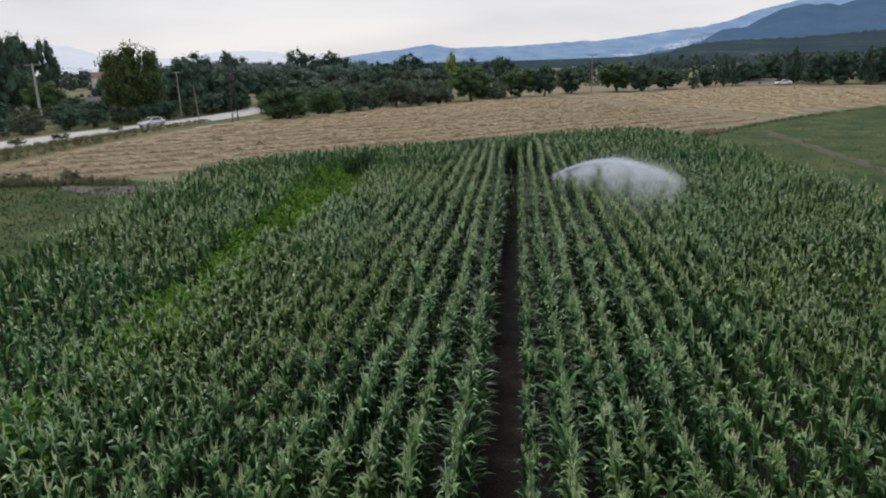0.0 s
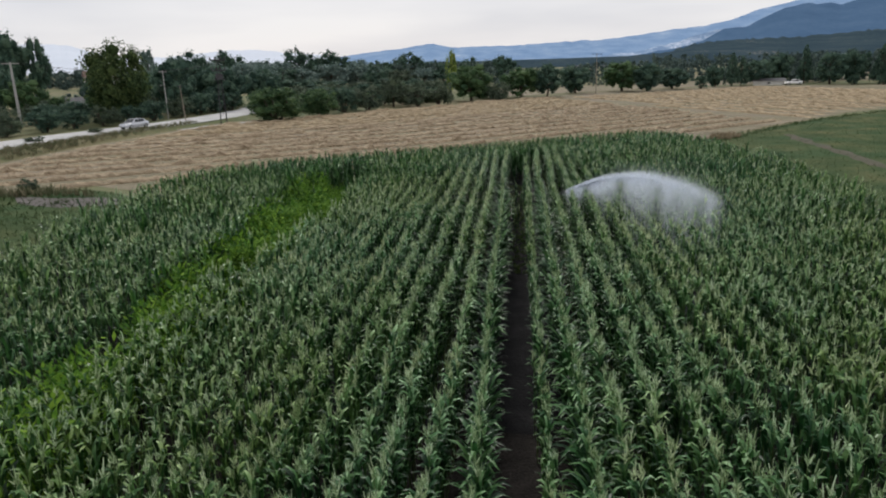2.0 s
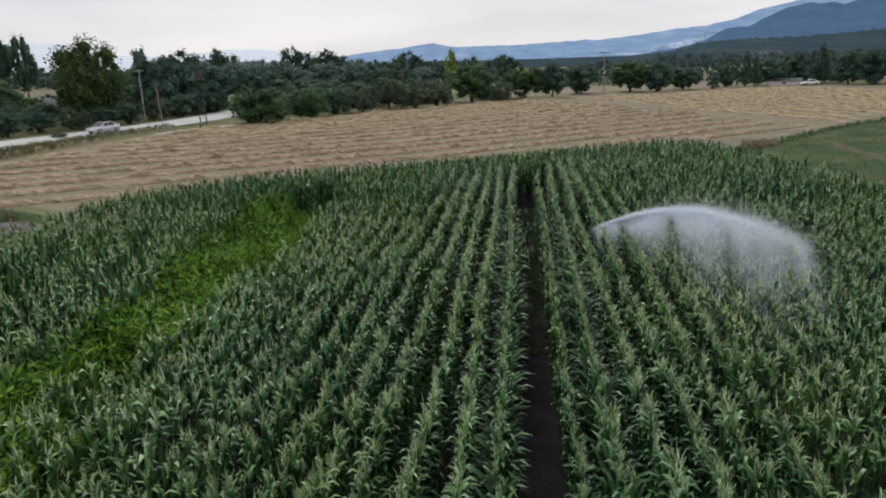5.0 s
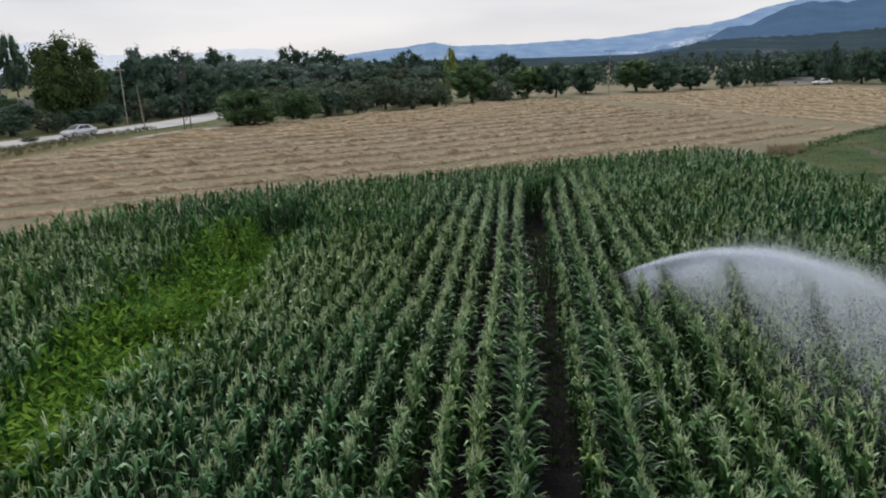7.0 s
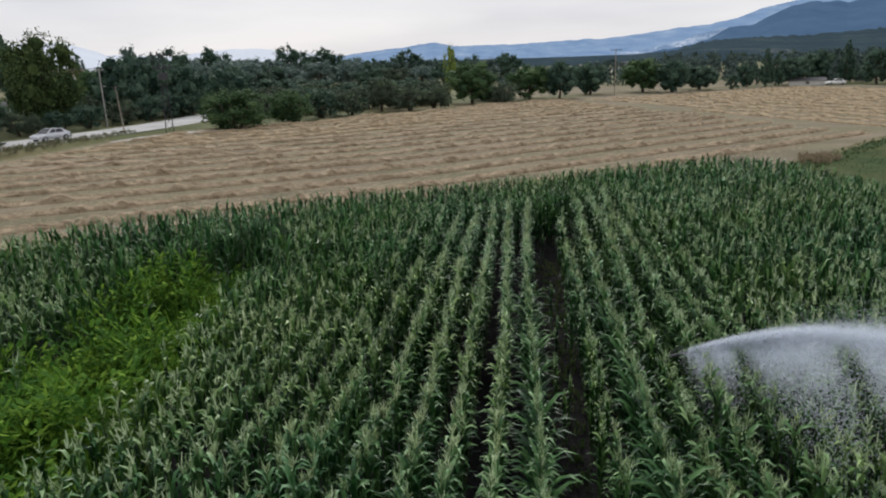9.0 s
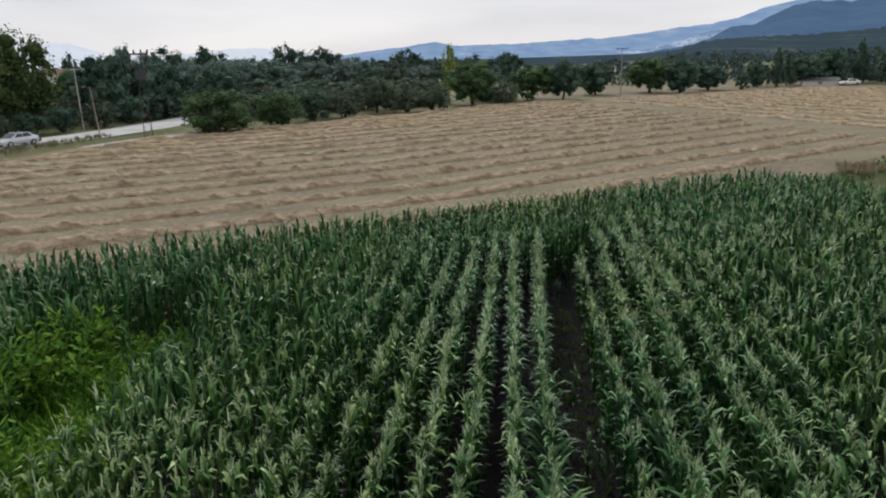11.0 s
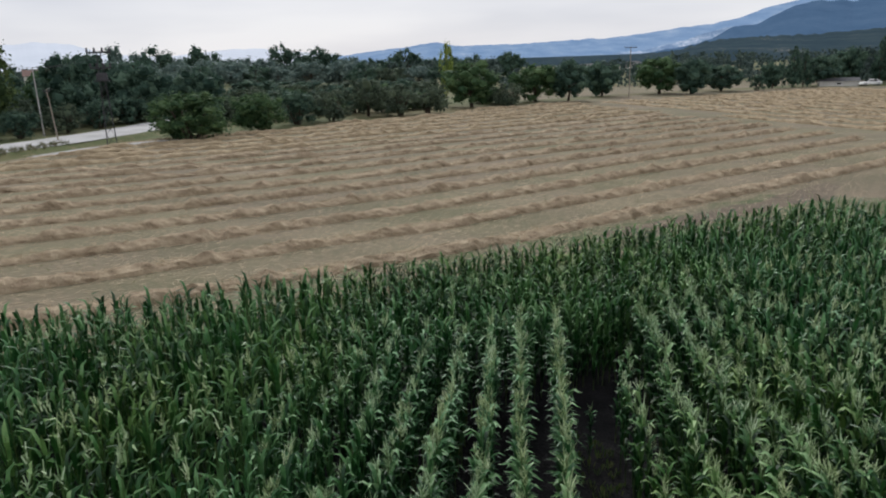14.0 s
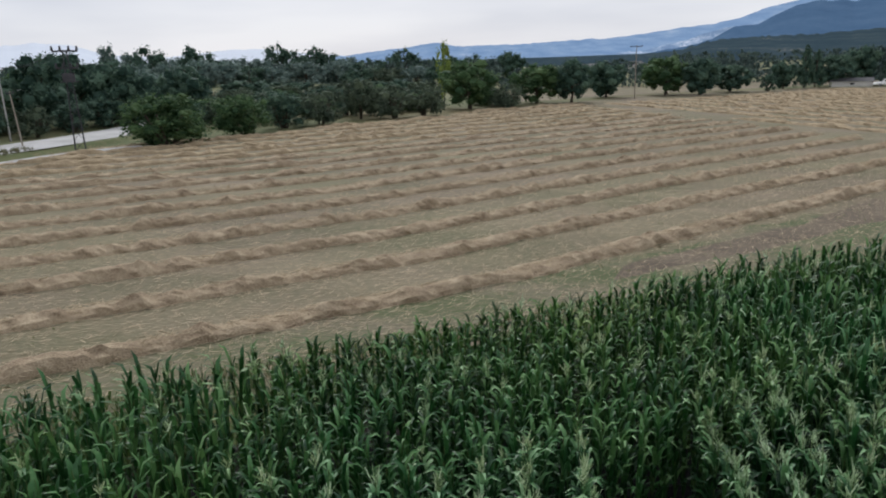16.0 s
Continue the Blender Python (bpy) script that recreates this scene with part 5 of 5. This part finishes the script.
def lattice_tower(x, y, h):
    root = thing("lattice_pole", pose(x, y, ground_z(x, y), 0, 0, 30), "dark steel lattice pole with insulators and a transformer", "power pole")
    b, t = 0.48, 0.18
    at = lambda sx, sy, z: (sx * (b + (t - b) * z / h), sy * (b + (t - b) * z / h) * 0.7, z)
    for sx in (-1, 1):
        for sy in (-1, 1):
            part("leg", rod(bmesh.new(), at(sx, sy, 0), at(sx, sy, h), 0.05, 0.035, 6), M_STEEL, root)
    for k in range(9):
        z0, z1 = h * k / 9, h * (k + 1) / 9
        bm = bmesh.new()
        s = 1 if k % 2 else -1
        rod(bm, at(-s, -1, z0), at(s, -1, z1), 0.022, None, 5)
        rod(bm, at(s, 1, z0), at(-s, 1, z1), 0.022, None, 5)
        rod(bm, at(-1, -s, z0), at(-1, s, z1), 0.022, None, 5)
        rod(bm, at(1, s, z0), at(1, -s, z1), 0.022, None, 5)
        part("brace", bm, M_STEEL, root)
    for z, a in ((h - 0.1, 1.15), (h - 1.7, 1.0)):
        arm = part("crossarm", box(bmesh.new(), -a, a, -0.09, 0.09, z - 0.08, z + 0.08, 0.01), M_STEEL, root)
        for u in (-1, -0.35, 0.35, 1):
            part("insulator", rod(bmesh.new(), (u * a * 0.95, 0, z + 0.08), (u * a * 0.95, 0, z + 0.5), 0.13, 0.08, 8), M_STEEL, arm)
    part("transformer", box(bmesh.new(), -0.55, 0.55, -0.4, 0.4, h - 3.0, h - 2.2, 0.05), M_STEEL, root)
    part("platform", box(bmesh.new(), -0.8, 0.8, -0.5, 0.5, h - 3.08, h - 3.0, 0.01), M_STEEL, root)
    return root


lattice_tower(-46.6, 111.2, 9.9)


def street_lamp(x, y, h):
    root = thing("street_lamp", pose(x, y, ground_z(x, y), 0, 0, 200), "slim grey street lamp beside the road", "street lamp")
    part("pole", rod(bmesh.new(), (0, 0, 0), (0, 0, h), 0.08, 0.05, 8), M_PIPE, root)
    part("arm", rod(bmesh.new(), (0, 0, h), (0.9, 0, h + 0.35), 0.035, None, 6), M_PIPE, root)
    part("head", box(bmesh.new(), 0.8, 1.5, -0.13, 0.13, h + 0.3, h + 0.45, 0.04), M_WHITE, root)


street_lamp(-64.3, 129.0, 4.9)


def wire(a, b, sag=0.5):
    """One tube that sags between its ends."""
    a, b, n, k = Vector(a), Vector(b), 14, 4
    side = (b - a).cross(Vector((0, 0, 1))).normalized() * 0.014
    bm, prev = bmesh.new(), None
    for i in range(n + 1):
        p = a.lerp(b, i / n) - Vector((0, 0, 4 * sag * (i / n) * (1 - i / n)))
        ring = [bm.verts.new(p + side * math.cos(q) + Vector((0, 0, 0.014 * math.sin(q)))) for q in (0, 1.571, 3.142, 4.712)]
        if prev:
            for q in range(k):
                bm.faces.new((prev[q], prev[(q + 1) % k], ring[(q + 1) % k], ring[q]))
        prev = ring
    return tagged(part("overhead_wire", bm, M_WIRE), "thin dark overhead wire between poles", "wire", "overhead wires")


for dx in (-0.8, 0.8):
    wire((-78.4 + dx, 107.5, 10.4), (-58.9 + dx * 0.6, 117.2, 8.5), 0.6)
    wire((-58.9 + dx * 0.6, 117.2, 8.5), (-46.6 + dx, 111.2, 9.6), 0.4)
    wire((-78.4 + dx, 107.5, 10.4), (-118 + dx, 98, 10.4), 0.8)


# ---- cars ----
def car(x, y, turn, paint, label, sc=1.0):
    """A four-door saloon, its nose along +x."""
    root = thing("car", pose(x, y, ground_z(x, y) + 0.08, 0, 0, turn), label, "car")

    def loft(sections, z_of):
        bm, prev = bmesh.new(), None
        for sx, half, lo, hi in sections:
            ring = [bm.verts.new((sx, u * half, z)) for u, z in ((-0.86, lo), (-1, lo + 0.12), (-1, (lo + hi) / 2), (-0.95, hi - 0.06), (-0.8, hi), (0.8, hi), (0.95, hi - 0.06), (1, (lo + hi) / 2), (1, lo + 0.12), (0.86, lo))]
            if prev:
                for k in range(10):
                    bm.faces.new((prev[k], prev[(k + 1) % 10], ring[(k + 1) % 10], ring[k]))
            else:
                bm.faces.new(ring[::-1])
            prev = ring
        bm.faces.new(prev)
        bmesh.ops.recalc_face_normals(bm, faces=bm.faces)
        return bm

    body = part("body", loft([(-2.15, 0.72, 0.38, 0.80), (-2.05, 0.82, 0.30, 0.93), (-1.5, 0.85, 0.26, 0.96), (0.75, 0.85, 0.26, 0.92), (1.6, 0.83, 0.26, 0.84), (2.05, 0.76, 0.30, 0.72), (2.15, 0.66, 0.36, 0.60)], 0), paint, root, smooth=True)
    bm, prev = bmesh.new(), None
    for sx, half, z in ((-1.75, 0.74, 0.94), (-1.1, 0.60, 1.36), (-0.2, 0.60, 1.42), (0.35, 0.60, 1.36), (1.1, 0.74, 0.90)):
        ring = [bm.verts.new((sx, -0.78, 0.88)), bm.verts.new((sx, -half, z)), bm.verts.new((sx, half, z)), bm.verts.new((sx, 0.78, 0.88))]
        if prev:
            for k in range(3):
                bm.faces.new((prev[k], prev[k + 1], ring[k + 1], ring[k]))
        prev = ring
    part("roof", bm, paint, root)
    for s in (-1, 1):
        for a, b in (((-1.2, 0.95), (-0.25, 1.32)), ((-0.15, 0.95), (0.55, 1.30))):
            bm = bmesh.new()
            q = [(a[0] - 0.05, a[1]), (b[0] + 0.15 if b[0] > 0 else b[0], a[1]), (b[0] - 0.25 if b[0] > 0 else b[0], b[1]), (a[0] + 0.22 if a[0] < -1 else a[0], b[1])]
            f = bm.faces.new([bm.verts.new((u, s * (0.80 - 0.17 * (z - 0.88) / 0.5), z)) for u, z in q])
            r = bmesh.ops.extrude_face_region(bm, geom=[f])
            bmesh.ops.translate(bm, verts=[v for v in r["geom"] if isinstance(v, bmesh.types.BMVert)], vec=(0, s * 0.015, 0))
            part("side_window", bm, M_DARKGLASS, root)
    for nm, x0, z0, x1, z1 in (("windscreen", 1.06, 0.945, 0.42, 1.35), ("rear_window", -1.68, 0.99, -1.16, 1.345)):
        bm = bmesh.new()
        o = 0.02 if nm == "windscreen" else -0.02
        f = bm.faces.new([bm.verts.new(p) for p in ((x0 + o, -0.66, z0), (x0 + o, 0.66, z0), (x1 + o, 0.55, z1), (x1 + o, -0.55, z1))])
        r = bmesh.ops.extrude_face_region(bm, geom=[f])
        bmesh.ops.translate(bm, verts=[v for v in r["geom"] if isinstance(v, bmesh.types.BMVert)], vec=(o * 0.5, 0, 0.015))
        part(nm, bm, M_DARKGLASS, root)
    for wx in (-1.35, 1.35):
        for s in (-1, 1):
            w = part("wheel", rod(bmesh.new(), (wx, s * 0.64, 0.31), (wx, s * 0.86, 0.31), 0.31, None, 18), M_TYRE, root)
            part("rim", rod(bmesh.new(), (wx, s * 0.80, 0.31), (wx, s * 0.875, 0.31), 0.19, None, 12), M_PIPE, w)
    for s in (-1, 1):
        part("headlight", box(bmesh.new(), 1.96, 2.12, s * 0.58 - 0.15, s * 0.58 + 0.15, 0.55, 0.69, 0.03), M_LAMP, root, "clear headlight")
    part("bumper", box(bmesh.new(), 2.06, 2.2, -0.66, 0.66, 0.34, 0.48, 0.03), paint, root)
    return root


car(-55.0, 99.6, -105, M_PAINT, "silver saloon car on the gravel road")
car(71.80, 200.13, 185, M_WHITE, "white car parked beside the low shed")


# ---- houses ----
def house(x, y, turn, lx, ly, h, roof_h, roof_mat, label, windows=2):
    root = thing("house", pose(x, y, ground_z(x, y), 0, 0, turn), label, "house")
    part("wall", box(bmesh.new(), -lx / 2, lx / 2, -ly / 2, ly / 2, 0, h), M_PLASTER, root)
    bm = bmesh.new()
    e = 0.35
    v = [bm.verts.new(p) for p in ((-lx / 2 - e, -ly / 2 - e, h), (lx / 2 + e, -ly / 2 - e, h), (lx / 2 + e, ly / 2 + e, h), (-lx / 2 - e, ly / 2 + e, h), (-lx / 2 - e, 0, h + roof_h), (lx / 2 + e, 0, h + roof_h))]
    for f in ((0, 1, 5, 4), (2, 3, 4, 5), (1, 2, 5), (3, 0, 4), (3, 2, 1, 0)):
        bm.faces.new([v[i] for i in f])
    part("roof", bm, roof_mat, root)
    for k in range(windows):
        u = lx * ((k + 0.5) / windows - 0.5)
        w = part("window", box(bmesh.new(), u - 0.5, u + 0.5, -ly / 2 - 0.05, -ly / 2 + 0.05, h * 0.35, h * 0.75), M_WHITE, root)
        part("pane", box(bmesh.new(), u - 0.42, u + 0.42, -ly / 2 - 0.07, -ly / 2 - 0.045, h * 0.38, h * 0.72), M_DARKGLASS, w)
    return root


house(67.00, 204.37, -15, 7.5, 4.0, 1.1, 0.7, M_ROOFGREY, "low shed with a grey roof at the field edge", 1)
house(-90.00, 140.70, 35, 7.0, 5.0, 1.7, 1.4, M_ROOFGREY, "small pale hut with a grey roof among trees", 1)
house(-145.60, 238.00, 38, 9.0, 7.0, 6.3, 1.9, M_ROOFTILE, "pale house with a red-brown tiled roof", 3)
house(46.00, 379.89, 5, 6.0, 5.0, 3.0, 1.2, M_ROOFGREY, "white house far off on the plain", 2)
house(30.00, 397.89, -20, 6.0, 5.0, 3.0, 1.2, M_ROOFGREY, "white house far off on the plain", 2)
house(56.00, 428.07, 30, 7.0, 5.0, 3.4, 1.2, M_ROOFGREY, "white house far off on the plain", 2)


# ---- sprinkler ----
def sprinkler(x, y, h):
    root = thing("irrigation_sprinkler", pose(x, y, 0.01), "irrigation rain gun on a metal tripod spraying water", "sprinkler")
    for k in range(3):
        a = radians(120 * k + 20)
        leg = part("leg", rod(bmesh.new(), (math.cos(a) * 0.36, math.sin(a) * 0.36, 0), (0, 0, h * 0.72), 0.018, None, 6), M_PIPE, root)
        part("foot", rod(bmesh.new(), (math.cos(a) * 0.36, math.sin(a) * 0.36, 0), (math.cos(a) * 0.36, math.sin(a) * 0.36, 0.03), 0.05, None, 8), M_STEEL, leg)
    part("riser", rod(bmesh.new(), (0, 0, 0.1), (0, 0, h), 0.035, None, 10), M_PIPE, root)
    part("swivel", rod(bmesh.new(), (0, 0, h - 0.06), (0, 0, h + 0.1), 0.06, None, 12), M_STEEL, root)
    part("barrel", rod(bmesh.new(), (0, 0, h + 0.06), (0.42, -0.06, h + 0.22), 0.04, 0.024, 10), M_STEEL, root)
    part("swing_arm", rod(bmesh.new(), (0, 0, h + 0.12), (0.36, -0.02, h + 0.34), 0.012, None, 6), M_STEEL, root)


sprinkler(1.75, 39.0, 2.05)


def spray(name, start, heading, reach, rise, count, seed, fan, label, drop=2.0, drift=1.3):
    """A jet that breaks into drops: dense along its arc, a thin veil falling from it."""
    rng = np.random.default_rng(seed)
    t = rng.beta(0.95, 1.15, count)
    veil = rng.random(count) < 0.32 + 0.42 * t
    a = radians(heading)
    d, s = np.array([math.sin(a), math.cos(a)]), np.array([math.cos(a), -math.sin(a)])
    gust = np.array([noise.noise((u * 5.0, 0.3, seed)) for u in np.linspace(0, 1, 200)])[(t * 199).astype(int)]
    z = start[2] + rise * 4 * t * (1 - t) - 0.2 * t + 0.16 * gust * t
    off = rng.normal(0, 1, count) * (0.03 + fan * t ** 1.2)
    zz = z + rng.normal(0, 1, count) * (0.03 + 0.17 * t)
    fall = np.minimum(rng.exponential(0.42, count), 2.2) * drop * (0.35 + 0.65 * t) * (1 + 0.9 * gust)
    zz = np.where(veil, z - fall, zz)
    # the falling veil hangs in uneven streaks
    knots = np.sort(rng.uniform(0, 1, 20))
    streak = knots[np.clip(np.searchsorted(knots, t), 0, 19)] + rng.normal(0, 0.02, count)
    off = np.where(veil, off * 1.2 + fall * drift * (0.5 + t), off)
    along = np.where(veil, (0.72 * t + 0.28 * streak) * reach + 1.1 * fall + rng.normal(0, 0.12, count), t * reach)
    # thin mist drifts round the broken end of the jet
    mist = rng.random(count) < 0.14 * (t > 0.35)
    along, off, zz = (np.where(mist, q + rng.normal(0, k, count), q) for q, k in ((along, 0.7), (off, 0.6), (zz, 0.32)))
    c = np.stack([start[0] + d[0] * along + s[0] * off, start[1] + d[1] * along + s[1] * off, zz], -1)
    low = c[:, 2] > 0.1
    c = c[low]
    n = len(c)
    r = rng.uniform(0.006, 0.012, n) * np.where(veil[low], 1.85, 1.5)
    q = rng.normal(0, 1, (n, 3)); q /= np.linalg.norm(q, axis=1)[:, None]
    u = np.cross(q, rng.normal(0, 1, (n, 3))); u /= np.linalg.norm(u, axis=1)[:, None]
    w = np.cross(q, u)
    v = np.stack([c + k * r[:, None] for k in (q, -q / 2 + u * 0.87, -q / 2 - u * 0.87 + w * 0.3)], 1).reshape(-1, 3)
    f = np.arange(3 * n).reshape(-1, 3)
    return tagged(new(name, mesh_of(name, v, f, M_WATER)), label, "water spray", "", "stuff")


spray("water_spray", (2.19, 38.94, 2.28), 114, 7.2, 1.02, 310000, 51, 0.46, "white arc of water drops with a falling veil of mist", drop=1.0, drift=5.0)


# ---- single corn plants beside the bare track ----
def single_corn():
    rng = np.random.default_rng(77)
    kinds = []
    for _ in range(6):
        ps = corn_parts(rng, True, True, True)
        kinds.append([(k, mesh_of(k, [tuple(p) for p in v], np.array(f), {"stalk": M_STALK, "leaf": M_SHADECORN, "top_leaf": M_TOP, "tassel": M_TASSEL}[k], smooth=True)) for k, v, f in ps])
    p, yaw, sc = OWN_CORN
    for i in range(len(p)):
        m = Matrix.Translation(p[i]) @ Matrix.Rotation(yaw[i], 4, "Z") @ Matrix.Diagonal((*sc[i], 1))
        root = thing("corn_plant", m, "tall green maize plant with a pale tassel", "corn plant", "maize beside the bare track")
        for k, me in kinds[i % 6]:
            o = new(k, me)
            o.parent = root


single_corn()
